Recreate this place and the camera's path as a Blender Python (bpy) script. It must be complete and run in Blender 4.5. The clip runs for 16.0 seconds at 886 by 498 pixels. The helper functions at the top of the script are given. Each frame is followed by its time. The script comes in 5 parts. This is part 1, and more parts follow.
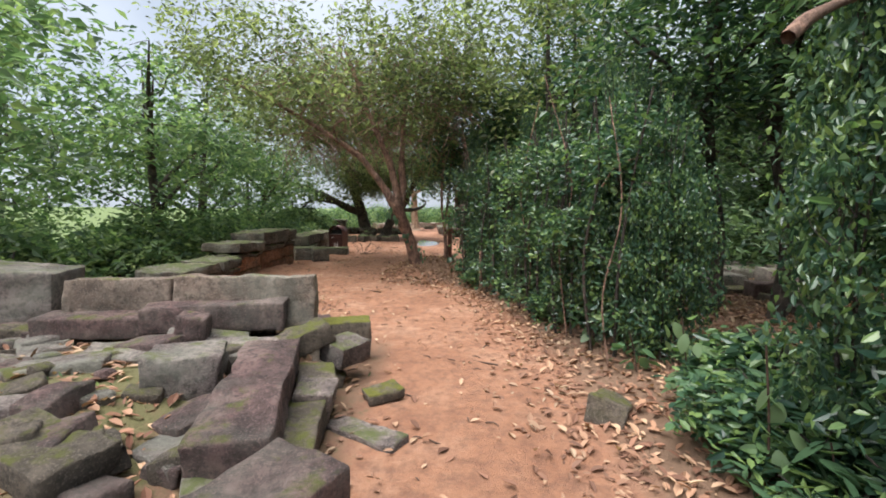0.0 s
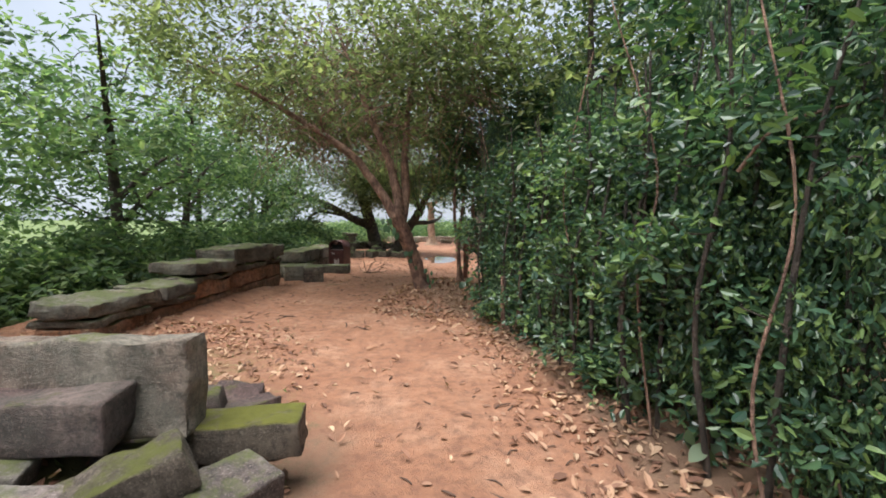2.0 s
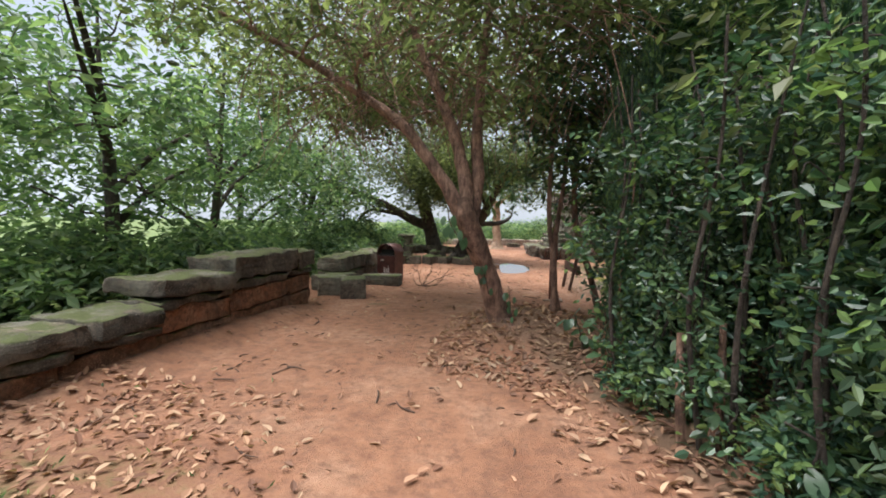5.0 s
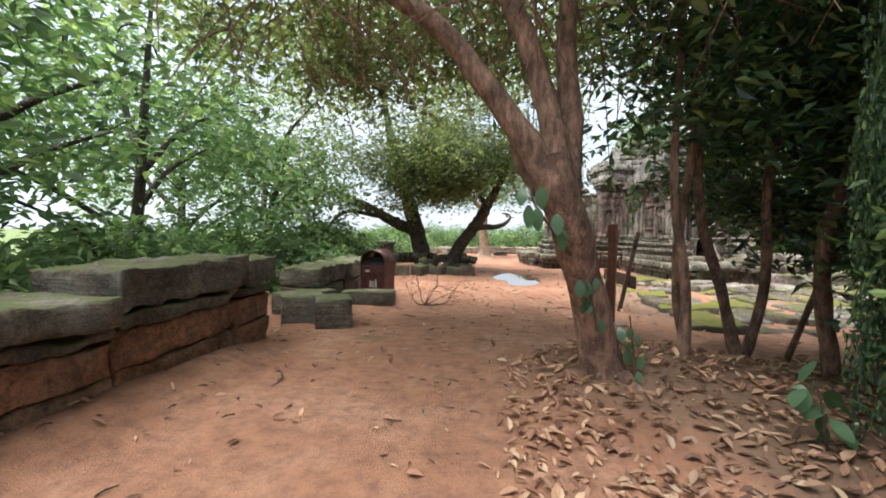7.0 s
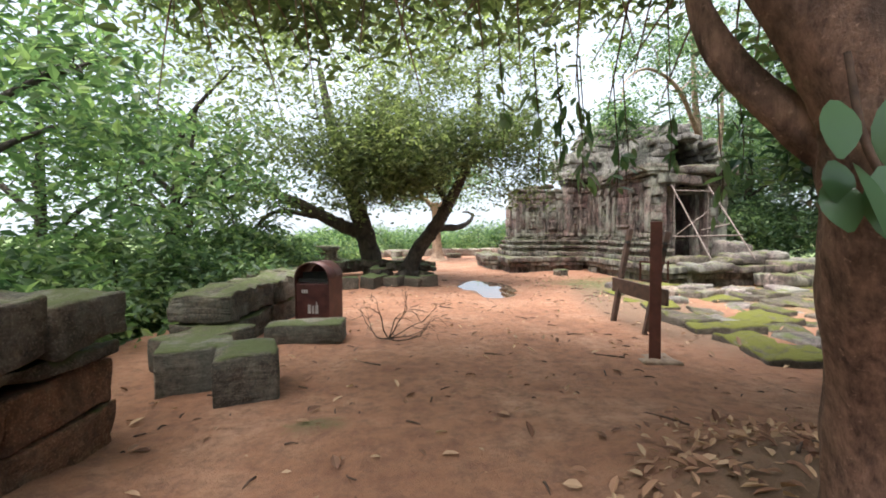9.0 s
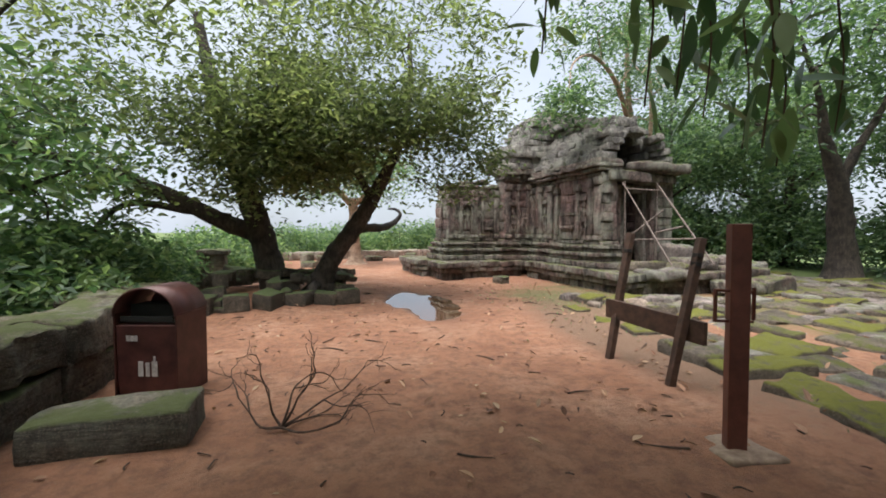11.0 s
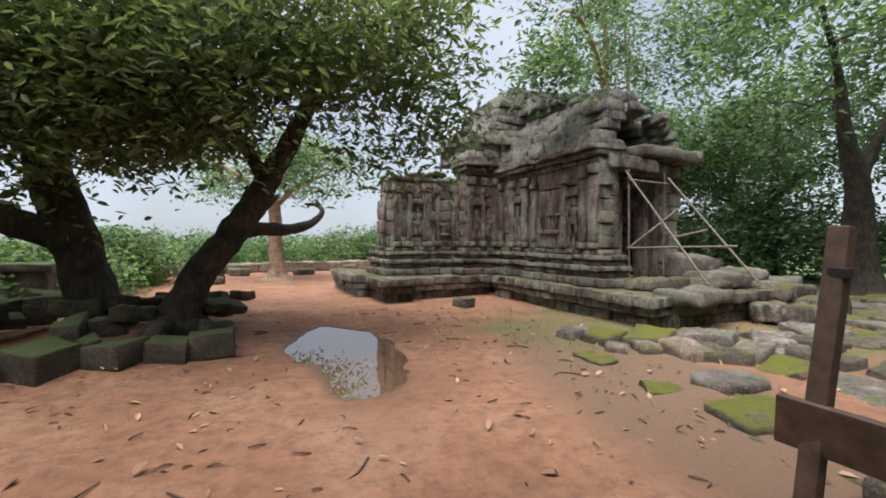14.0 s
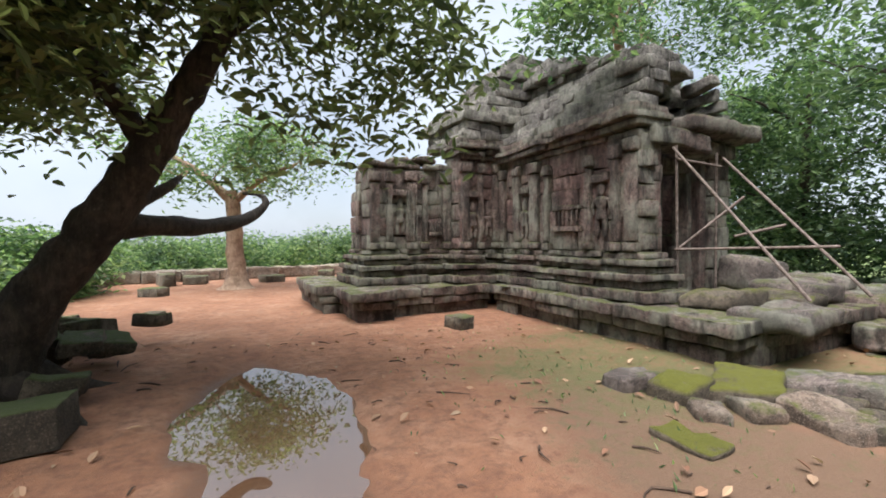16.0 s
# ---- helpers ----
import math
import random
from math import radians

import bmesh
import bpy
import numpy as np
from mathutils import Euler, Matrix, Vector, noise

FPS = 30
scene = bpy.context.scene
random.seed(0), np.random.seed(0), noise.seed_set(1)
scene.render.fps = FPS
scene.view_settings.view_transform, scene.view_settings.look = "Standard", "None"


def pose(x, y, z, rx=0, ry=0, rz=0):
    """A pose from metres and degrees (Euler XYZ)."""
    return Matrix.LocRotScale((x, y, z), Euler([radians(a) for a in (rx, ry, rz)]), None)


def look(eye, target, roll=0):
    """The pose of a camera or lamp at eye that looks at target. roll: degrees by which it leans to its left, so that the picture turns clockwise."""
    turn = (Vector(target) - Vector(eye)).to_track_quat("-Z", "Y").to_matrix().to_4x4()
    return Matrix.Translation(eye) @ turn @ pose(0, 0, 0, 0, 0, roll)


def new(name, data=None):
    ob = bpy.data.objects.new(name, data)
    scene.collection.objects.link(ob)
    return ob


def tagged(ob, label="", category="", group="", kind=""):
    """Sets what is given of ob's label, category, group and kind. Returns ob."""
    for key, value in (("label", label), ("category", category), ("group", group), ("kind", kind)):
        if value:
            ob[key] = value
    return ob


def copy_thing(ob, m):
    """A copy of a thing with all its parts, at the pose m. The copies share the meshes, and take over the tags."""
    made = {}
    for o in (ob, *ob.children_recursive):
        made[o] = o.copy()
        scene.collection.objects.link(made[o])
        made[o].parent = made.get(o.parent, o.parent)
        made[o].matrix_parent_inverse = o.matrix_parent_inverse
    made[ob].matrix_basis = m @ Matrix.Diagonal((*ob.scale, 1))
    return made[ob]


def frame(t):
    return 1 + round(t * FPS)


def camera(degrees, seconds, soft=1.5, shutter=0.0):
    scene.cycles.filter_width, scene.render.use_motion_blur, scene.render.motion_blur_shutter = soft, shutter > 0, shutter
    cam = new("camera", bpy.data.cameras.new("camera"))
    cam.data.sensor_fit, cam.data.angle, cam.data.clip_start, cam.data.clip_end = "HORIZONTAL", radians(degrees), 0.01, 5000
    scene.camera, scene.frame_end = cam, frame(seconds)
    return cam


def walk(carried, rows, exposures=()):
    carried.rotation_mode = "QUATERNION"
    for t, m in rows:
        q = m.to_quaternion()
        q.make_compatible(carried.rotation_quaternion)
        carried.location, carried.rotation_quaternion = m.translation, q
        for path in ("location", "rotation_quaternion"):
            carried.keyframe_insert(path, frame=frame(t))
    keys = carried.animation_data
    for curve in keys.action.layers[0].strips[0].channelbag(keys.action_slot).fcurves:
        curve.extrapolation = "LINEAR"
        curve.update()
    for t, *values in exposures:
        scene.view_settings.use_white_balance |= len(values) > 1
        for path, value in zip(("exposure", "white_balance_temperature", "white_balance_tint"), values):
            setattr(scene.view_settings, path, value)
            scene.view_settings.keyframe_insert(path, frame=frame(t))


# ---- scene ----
cam = camera(92.0, 16.0, soft=1.8)
EXPO = 2.25
PATH = [
    (0, (0.18, 1.021, 1.68), (0.137, 3.011, 1.483), 0.4),
    (0.5, (0.172, 1.553, 1.677), (0.114, 3.544, 1.5), 0.1),
    (1, (0.223, 2.075, 1.657), (0.133, 4.067, 1.506), 0.2),
    (1.5, (0.247, 2.599, 1.64), (0.12, 4.589, 1.497), 0.2),
    (2, (0.312, 3.125, 1.625), (0.169, 5.115, 1.49), 0.4),
    (2.5, (0.323, 3.584, 1.605), (0.162, 5.573, 1.463), -0.0),
    (3, (0.276, 4.072, 1.607), (0.103, 6.06, 1.465), 0.3),
    (3.5, (0.223, 4.549, 1.594), (0.013, 6.533, 1.453), 0.3),
    (4, (0.081, 4.962, 1.579), (-0.189, 6.939, 1.442), 0.5),
    (4.5, (-0.071, 5.405, 1.588), (-0.44, 7.367, 1.459), 0.4),
    (5, (-0.284, 5.909, 1.596), (-0.702, 7.861, 1.463), 1.0),
    (7.3, (-1.72, 8.599, 1.326), (-1.947, 10.585, 1.248), -0.0),
    (7.5, (-1.822, 8.813, 1.319), (-2.02, 10.801, 1.242), -0.6),
    (8, (-1.995, 9.3, 1.377), (-2.134, 11.293, 1.289), -0.2),
    (8.5, (-2.105, 9.805, 1.37), (-2.171, 11.802, 1.284), -0.1),
    (8.7, (-2.14, 10.022, 1.377), (-2.181, 12.02, 1.294), -0.2),
    (10.8, (-2.333, 12.367, 1.444), (-1.981, 14.334, 1.361), 0.1),
    (11, (-2.334, 12.584, 1.443), (-1.945, 14.544, 1.357), 0.1),
    (11.5, (-2.245, 13.095, 1.443), (-1.794, 15.042, 1.362), 0.1),
    (12, (-2.146, 13.617, 1.437), (-1.648, 15.552, 1.361), 0.1),
    (12.5, (-2.014, 14.157, 1.426), (-1.461, 16.078, 1.355), -0.3),
    (13, (-1.868, 14.679, 1.423), (-1.283, 16.591, 1.357), -0.0),
    (13.5, (-1.73, 15.187, 1.387), (-1.129, 17.094, 1.333), 0.1),
    (14, (-1.547, 15.671, 1.353), (-0.934, 17.574, 1.312), 0.2),
    (14.5, (-1.4, 16.156, 1.345), (-0.78, 18.058, 1.309), 0.1),
    (15, (-1.219, 16.625, 1.343), (-0.595, 18.525, 1.31), -0.5),
    (15.5, (-1.021, 17.116, 1.334), (-0.383, 19.012, 1.302), -0.4),
    (16, (-0.898, 17.617, 1.351), (-0.24, 19.505, 1.314), -0.2),
]
walk(cam, [(t, look(eye, target, roll)) for t, eye, target, roll in PATH], [(0, EXPO - 0.06), (5, EXPO + 0.03), (7.3, EXPO + 0.55), (8.5, EXPO + 0.65), (10, EXPO + 0.2), (11.5, EXPO - 0.1), (12.5, EXPO - 0.15), (14, EXPO - 0.2), (16, EXPO + 0.05)])

# ---- sky and light: bright overcast ----
world = bpy.data.worlds.new("world")
scene.world = world
world.use_nodes = True
wn, wl = world.node_tree.nodes, world.node_tree.links
sky = wn.new("ShaderNodeTexSky")
sky.sky_type, sky.sun_disc = "NISHITA", False
sky.sun_elevation, sky.sun_rotation = radians(72), radians(228)
sky.air_density, sky.dust_density = 1.0, 2.0
cloud = wn.new("ShaderNodeTexNoise")
cloud.inputs["Scale"].default_value, cloud.inputs["Detail"].default_value = 2.2, 6
ramp = wn.new("ShaderNodeValToRGB")
ramp.color_ramp.elements[0].position, ramp.color_ramp.elements[1].position = 0.38, 0.62
ramp.color_ramp.elements[0].color, ramp.color_ramp.elements[1].color = (0.6, 0.6, 0.6, 1), (1, 1, 1, 1)
mixc = wn.new("ShaderNodeMix")
mixc.data_type = "RGBA"
mixc.inputs[7].default_value = (6.5, 7.2, 8.3, 1)
wl.new(cloud.outputs["Fac"], ramp.inputs[0])
wl.new(ramp.outputs[0], mixc.inputs[0])
wl.new(sky.outputs[0], mixc.inputs[6])
wl.new(mixc.outputs[2], wn["Background"].inputs[0])
wn["Background"].inputs[1].default_value = 0.029
sun = new("sun", bpy.data.lights.new("sun", "SUN"))
sun.data.energy, sun.data.angle, sun.data.color = 1.95, radians(55), (1.0, 0.985, 0.965)
sun.rotation_euler = (radians(12), radians(-13), 0)


# ---- materials ----
def nodes_of(name):
    m = bpy.data.materials.new(name)
    m.use_nodes = True
    return m, m.node_tree.nodes, m.node_tree.links, m.node_tree.nodes["Principled BSDF"]


def noise_node(n, l, scale, detail=5, rough=0.6, vec=None):
    t = n.new("ShaderNodeTexNoise")
    t.inputs["Scale"].default_value, t.inputs["Detail"].default_value, t.inputs["Roughness"].default_value = scale, detail, rough
    if vec:
        l.new(vec, t.inputs["Vector"])
    return t.outputs["Fac"]


def ramp_node(n, l, fac, stops):
    r = n.new("ShaderNodeValToRGB")
    e = r.color_ramp.elements
    while len(e) < len(stops):
        e.new(0.5)
    for i, (p, c) in enumerate(stops):
        e[i].position, e[i].color = p, (*c, 1) if len(c) == 3 else c
    l.new(fac, r.inputs[0])
    return r.outputs[0]


def mix_node(n, l, fac, a, b, mode="MIX"):
    m = n.new("ShaderNodeMix")
    m.data_type, m.blend_type = "RGBA", mode
    for sock, v in ((0, fac), (6, a), (7, b)):
        if isinstance(v, (int, float)):
            m.inputs[sock].default_value = v
        elif isinstance(v, tuple):
            m.inputs[sock].default_value = (*v, 1)
        else:
            l.new(v, m.inputs[sock])
    return m.outputs[2]


def bump_node(n, l, height, p, strength, dist=0.02):
    b = n.new("ShaderNodeBump")
    b.inputs["Strength"].default_value, b.inputs["Distance"].default_value = strength, dist
    l.new(height, b.inputs["Height"])
    l.new(b.outputs[0], p.inputs["Normal"])


def coords(n):
    return n.new("ShaderNodeTexCoord").outputs["Object"]


def world_pos(n):
    return n.new("ShaderNodeNewGeometry").outputs["Position"]


def stone_mat(name, dark, mid, light, moss=0.5, moss_col=(0.12, 0.14, 0.02), rough=0.9, lichen=0.0, streak=0.0, strata=0.0):
    """Weathered stone: three tones by noise, pale lichen spots, moss on what faces up."""
    m, n, l, p = nodes_of(name)
    pos = world_pos(n)
    a = noise_node(n, l, 2.3, 7, 0.65, pos)
    b = noise_node(n, l, 17, 9, 0.75, pos)
    c = noise_node(n, l, 70, 5, 0.75, pos)
    col = ramp_node(n, l, a, [(0.34, dark), (0.5, mid), (0.66, light)])
    rnd = n.new("ShaderNodeObjectInfo").outputs["Random"]
    tone = ramp_node(n, l, rnd, [(0, (0.7, 0.68, 0.68)), (1, (1.15, 1.12, 1.1))])
    col = mix_node(n, l, 1.0, col, tone, "MULTIPLY")
    col = mix_node(n, l, ramp_node(n, l, b, [(0.38, (0.9, 0.9, 0.9)), (0.55, (0, 0, 0))]), col, dark)
    col = mix_node(n, l, ramp_node(n, l, c, [(0.53, (0, 0, 0)), (0.63, (0.45, 0.45, 0.45))]), col, tuple(min(1, v * 1.45) for v in light))
    if lichen > 0:
        d = noise_node(n, l, 1.1, 8, 0.7, pos)
        pale = mix_node(n, l, b, (0.13, 0.135, 0.1), (0.46, 0.45, 0.38))
        col = mix_node(n, l, ramp_node(n, l, d, [(0.46, (0, 0, 0)), (0.6, (lichen, lichen, lichen))]), col, pale)
    if streak > 0:
        mp = n.new("ShaderNodeMapping")
        mp.inputs["Scale"].default_value = (1, 1, 0.3)
        l.new(pos, mp.inputs[0])
        s = noise_node(n, l, 5.5, 6, 0.65, mp.outputs[0])
        col = mix_node(n, l, ramp_node(n, l, s, [(0.38, (streak, streak, streak)), (0.52, (0, 0, 0))]), col, tuple(v * 0.4 for v in dark))
    if moss > 0:
        nz = n.new("ShaderNodeSeparateXYZ")
        l.new(n.new("ShaderNodeNewGeometry").outputs["Normal"], nz.inputs[0])
        up = ramp_node(n, l, nz.outputs["Z"], [(0.25, (0, 0, 0)), (0.85, (1, 1, 1))])
        spot = ramp_node(n, l, noise_node(n, l, 3.1, 6, 0.7, pos), [(0.62 - 0.3 * moss, (0, 0, 0)), (0.74 - 0.3 * moss, (1, 1, 1))])
        col = mix_node(n, l, mix_node(n, l, 1.0, up, spot, "MULTIPLY"), col, mix_node(n, l, b, tuple(v * 0.5 for v in moss_col), tuple(v * 1.5 for v in moss_col)))
    l.new(col, p.inputs["Base Color"])
    p.inputs["Roughness"].default_value = rough
    h = mix_node(n, l, 0.5, b, c)
    if strata > 0:
        mp = n.new("ShaderNodeMapping")
        mp.inputs["Scale"].default_value = (1, 1, 7)
        l.new(pos, mp.inputs[0])
        h = mix_node(n, l, strata, h, noise_node(n, l, 2.6, 7, 0.7, mp.outputs[0]))
    bump_node(n, l, h, p, 1.0, 0.07 + 0.08 * strata)
    return m


def leaf_mat(name, cols, rough=0.45, trans=0.35):
    m, n, l, p = nodes_of(name)
    g = n.new("ShaderNodeNewGeometry")
    r = g.outputs["Random Per Island"]
    col = ramp_node(n, l, r, [(i / (len(cols) - 1), c) for i, c in enumerate(cols)])
    big = noise_node(n, l, 0.8, 3, 0.5, g.outputs["Position"])
    col = mix_node(n, l, 1.0, col, ramp_node(n, l, big, [(0.3, (0.65, 0.7, 0.7)), (0.7, (1.25, 1.2, 1.1))]), "MULTIPLY")
    l.new(col, p.inputs["Base Color"])
    p.inputs["Roughness"].default_value = rough
    t = n.new("ShaderNodeBsdfTranslucent")
    l.new(mix_node(n, l, 1.0, col, (1.22, 1.38, 0.85), "MULTIPLY"), t.inputs[0])
    s = n.new("ShaderNodeMixShader")
    s.inputs[0].default_value = trans
    l.new(p.outputs[0], s.inputs[1])
    l.new(t.outputs[0], s.inputs[2])
    l.new(s.outputs[0], n["Material Output"].inputs[0])
    return m


def bark_mat(name, dark, light):
    m, n, l, p = nodes_of(name)
    pos = world_pos(n)
    mp = n.new("ShaderNodeMapping")
    mp.inputs["Scale"].default_value = (1, 1, 0.25)
    l.new(pos, mp.inputs[0])
    a = noise_node(n, l, 22, 10, 0.75, mp.outputs[0])
    b = noise_node(n, l, 4, 6, 0.65, pos)
    c = noise_node(n, l, 45, 5, 0.7, pos)
    col = mix_node(n, l, ramp_node(n, l, a, [(0.36, (0, 0, 0)), (0.62, (1, 1, 1))]), dark, light)
    col = mix_node(n, l, ramp_node(n, l, b, [(0.45, (0, 0, 0)), (0.62, (0.75, 0.75, 0.75))]), col, tuple(v * 0.6 for v in dark))
    col = mix_node(n, l, ramp_node(n, l, c, [(0.6, (0, 0, 0)), (0.7, (0.6, 0.6, 0.6))]), col, tuple(min(1, v * 1.5 + 0.04) for v in light))
    l.new(col, p.inputs["Base Color"])
    p.inputs["Roughness"].default_value = 0.9
    bump_node(n, l, mix_node(n, l, 0.35, a, c), p, 1.0, 0.05)
    return m


def plain_mat(name, a, b, scale=8, rough=0.6, metal=0.0, bump=0.3):
    m, n, l, p = nodes_of(name)
    c = coords(n)
    f = noise_node(n, l, scale, 6, 0.65, c)
    l.new(mix_node(n, l, ramp_node(n, l, f, [(0.35, (0, 0, 0)), (0.65, (1, 1, 1))]), a, b), p.inputs["Base Color"])
    p.inputs["Roughness"].default_value, p.inputs["Metallic"].default_value = rough, metal
    bump_node(n, l, f, p, bump, 0.01)
    return m


def ground_mat():
    m, n, l, p = nodes_of("earth")
    pos = world_pos(n)
    a = noise_node(n, l, 1.0, 10, 0.75, pos)
    b = noise_node(n, l, 7, 10, 0.78, pos)
    c = noise_node(n, l, 90, 3, 0.7, pos)
    earth = ramp_node(n, l, a, [(0.3, (0.25, 0.105, 0.057)), (0.5, (0.37, 0.175, 0.1)), (0.68, (0.47, 0.265, 0.17))])
    earth = mix_node(n, l, ramp_node(n, l, b, [(0.38, (0.75, 0.75, 0.75)), (0.56, (0, 0, 0))]), earth, (0.17, 0.082, 0.052))
    earth = mix_node(n, l, ramp_node(n, l, c, [(0.6, (0, 0, 0)), (0.75, (0.4, 0.4, 0.4))]), earth, (0.55, 0.4, 0.28))

    def weight(name):
        at = n.new("ShaderNodeAttribute")
        at.attribute_name = name
        w = n.new("ShaderNodeMath")
        w.operation = "ADD"
        l.new(at.outputs["Fac"], w.inputs[0])
        l.new(b, w.inputs[1])
        return ramp_node(n, l, w.outputs[0], [(0.75, (0, 0, 0)), (1.0, (1, 1, 1))])

    grass = mix_node(n, l, c, (0.075, 0.075, 0.025), (0.21, 0.185, 0.08))
    litter = mix_node(n, l, c, (0.12, 0.068, 0.042), (0.3, 0.18, 0.115))
    green = mix_node(n, l, noise_node(n, l, 0.05, 5, 0.6, pos), (0.06, 0.1, 0.03), (0.16, 0.2, 0.06))
    wet = weight("wet")
    col = mix_node(n, l, weight("litter"), earth, litter)
    col = mix_node(n, l, weight("moss"), col, grass)
    col = mix_node(n, l, weight("green"), col, green)
    col = mix_node(n, l, wet, col, (0.2, 0.1, 0.058))
    l.new(col, p.inputs["Base Color"])
    l.new(ramp_node(n, l, wet, [(0, (0.92, 0.92, 0.92)), (1, (0.5, 0.5, 0.5))]), p.inputs["Roughness"])
    bump_node(n, l, mix_node(n, l, 0.4, b, c), p, 1.0, 0.06)
    return m


M_EARTH = ground_mat()
M_SAND = stone_mat("grey_sandstone", (0.055, 0.045, 0.042), (0.2, 0.158, 0.145), (0.4, 0.33, 0.3), 0.4, (0.13, 0.145, 0.05), lichen=0.6)
M_WALLST = stone_mat("laterite", (0.03, 0.026, 0.02), (0.12, 0.095, 0.072), (0.3, 0.25, 0.19), 0.7, (0.1, 0.115, 0.04), lichen=0.45, strata=0.7)
M_RUBBLE = stone_mat("dark_mossy_laterite", (0.035, 0.03, 0.022), (0.085, 0.068, 0.05), (0.2, 0.16, 0.12), 0.95, (0.075, 0.1, 0.028))
M_STAIN = stone_mat("earth_stained_laterite", (0.11, 0.055, 0.032), (0.38, 0.17, 0.09), (0.5, 0.28, 0.17), 0.35, (0.1, 0.115, 0.04), lichen=0.35, streak=0.5, strata=0.6)
M_RED = stone_mat("reddish_sandstone", (0.04, 0.026, 0.024), (0.145, 0.086, 0.08), (0.26, 0.168, 0.155), 0.22, (0.1, 0.11, 0.02), lichen=0.25, streak=0.3)
M_ROOF = stone_mat("pale_roof_sandstone", (0.08, 0.07, 0.066), (0.28, 0.255, 0.235), (0.48, 0.45, 0.41), 0.35, (0.16, 0.17, 0.07), lichen=0.7, streak=0.5)
M_TEMPLE = stone_mat("weathered_temple_sandstone", (0.045, 0.033, 0.029), (0.2, 0.14, 0.122), (0.37, 0.285, 0.25), 0.62, (0.11, 0.12, 0.035), lichen=0.85, streak=0.8)
M_REDT = stone_mat("pinkish_temple_sandstone", (0.05, 0.033, 0.03), (0.23, 0.135, 0.12), (0.37, 0.25, 0.225), 0.4, (0.1, 0.11, 0.03), lichen=0.4, streak=0.7)
M_PALE = stone_mat("lichen_stone", (0.08, 0.06, 0.046), (0.26, 0.19, 0.15), (0.46, 0.37, 0.3), 0.3, lichen=0.5, streak=0.3)
M_MOSS = stone_mat("mossy_stone", (0.05, 0.04, 0.03), (0.13, 0.105, 0.08), (0.24, 0.19, 0.15), 0.5, (0.11, 0.115, 0.02))
M_MOSSB = stone_mat("very_mossy_stone", (0.05, 0.04, 0.03), (0.12, 0.095, 0.07), (0.22, 0.18, 0.14), 0.85, (0.15, 0.15, 0.018))
M_BARK = bark_mat("brown_bark", (0.09, 0.05, 0.037), (0.42, 0.25, 0.18))
M_BARKD = bark_mat("dark_bark", (0.025, 0.02, 0.016), (0.1, 0.075, 0.06))
M_BARKP = bark_mat("pale_bark", (0.3, 0.19, 0.13), (0.55, 0.4, 0.3))
M_LEAF = leaf_mat("shrub_leaf", [(0.022, 0.052, 0.038), (0.048, 0.1, 0.062), (0.085, 0.155, 0.08), (0.2, 0.29, 0.1)], 0.28)
M_LEAFD = leaf_mat("tree_leaf", [(0.064, 0.08, 0.048), (0.125, 0.15, 0.08), (0.185, 0.21, 0.11), (0.285, 0.305, 0.17)], 0.35, 0.64)
M_LEAFL = leaf_mat("bank_leaf", [(0.058, 0.105, 0.062), (0.105, 0.17, 0.094), (0.165, 0.24, 0.13), (0.3, 0.37, 0.19)], 0.45, 0.55)
M_LEAFW = leaf_mat("wood_leaf", [(0.045, 0.085, 0.055), (0.09, 0.15, 0.085), (0.15, 0.225, 0.12), (0.27, 0.36, 0.2)], 0.5, 0.45)
M_DEAD = leaf_mat("dead_leaf", [(0.12, 0.055, 0.036), (0.24, 0.12, 0.08), (0.36, 0.21, 0.14), (0.48, 0.33, 0.23)], 0.8, 0.15)
M_TWIG = plain_mat("twig", (0.035, 0.02, 0.014), (0.1, 0.06, 0.042), 20, 0.9)
M_WOOD = plain_mat("old_brown_wood", (0.032, 0.018, 0.012), (0.085, 0.044, 0.03), 9, 0.7)
M_POST = plain_mat("red_brown_wood", (0.09, 0.026, 0.017), (0.16, 0.05, 0.032), 7, 0.5)
M_BIN = plain_mat("dark_red_painted_steel", (0.045, 0.016, 0.014), (0.1, 0.035, 0.03), 6, 0.45, 0.2)
M_WHITE = plain_mat("faded_white_print", (0.3, 0.26, 0.25), (0.5, 0.45, 0.43), 30, 0.7)
# near-black colour that stands in for shade inside holes and hollows
M_SHADE = plain_mat("painted_shade", (0.01, 0.01, 0.01), (0.02, 0.018, 0.016), 6, 0.9)
M_CONC = plain_mat("concrete", (0.16, 0.1, 0.07), (0.3, 0.22, 0.16), 12, 0.9)
M_POLEW = plain_mat("weathered_timber", (0.08, 0.055, 0.045), (0.22, 0.17, 0.15), 15, 0.85)


def water_mat():
    m, n, l, p = nodes_of("muddy_water")
    p.inputs["Base Color"].default_value = (0.11, 0.06, 0.035, 1)
    p.inputs["Roughness"].default_value = 0.015
    p.inputs["IOR"].default_value = 1.8
    p.inputs["Specular IOR Level"].default_value = 1.0
    bump_node(n, l, noise_node(n, l, 5, 2, 0.5, world_pos(n)), p, 0.03, 0.01)
    return m


M_WATER = water_mat()


# ---- mesh helpers ----
rng = np.random.default_rng(7)


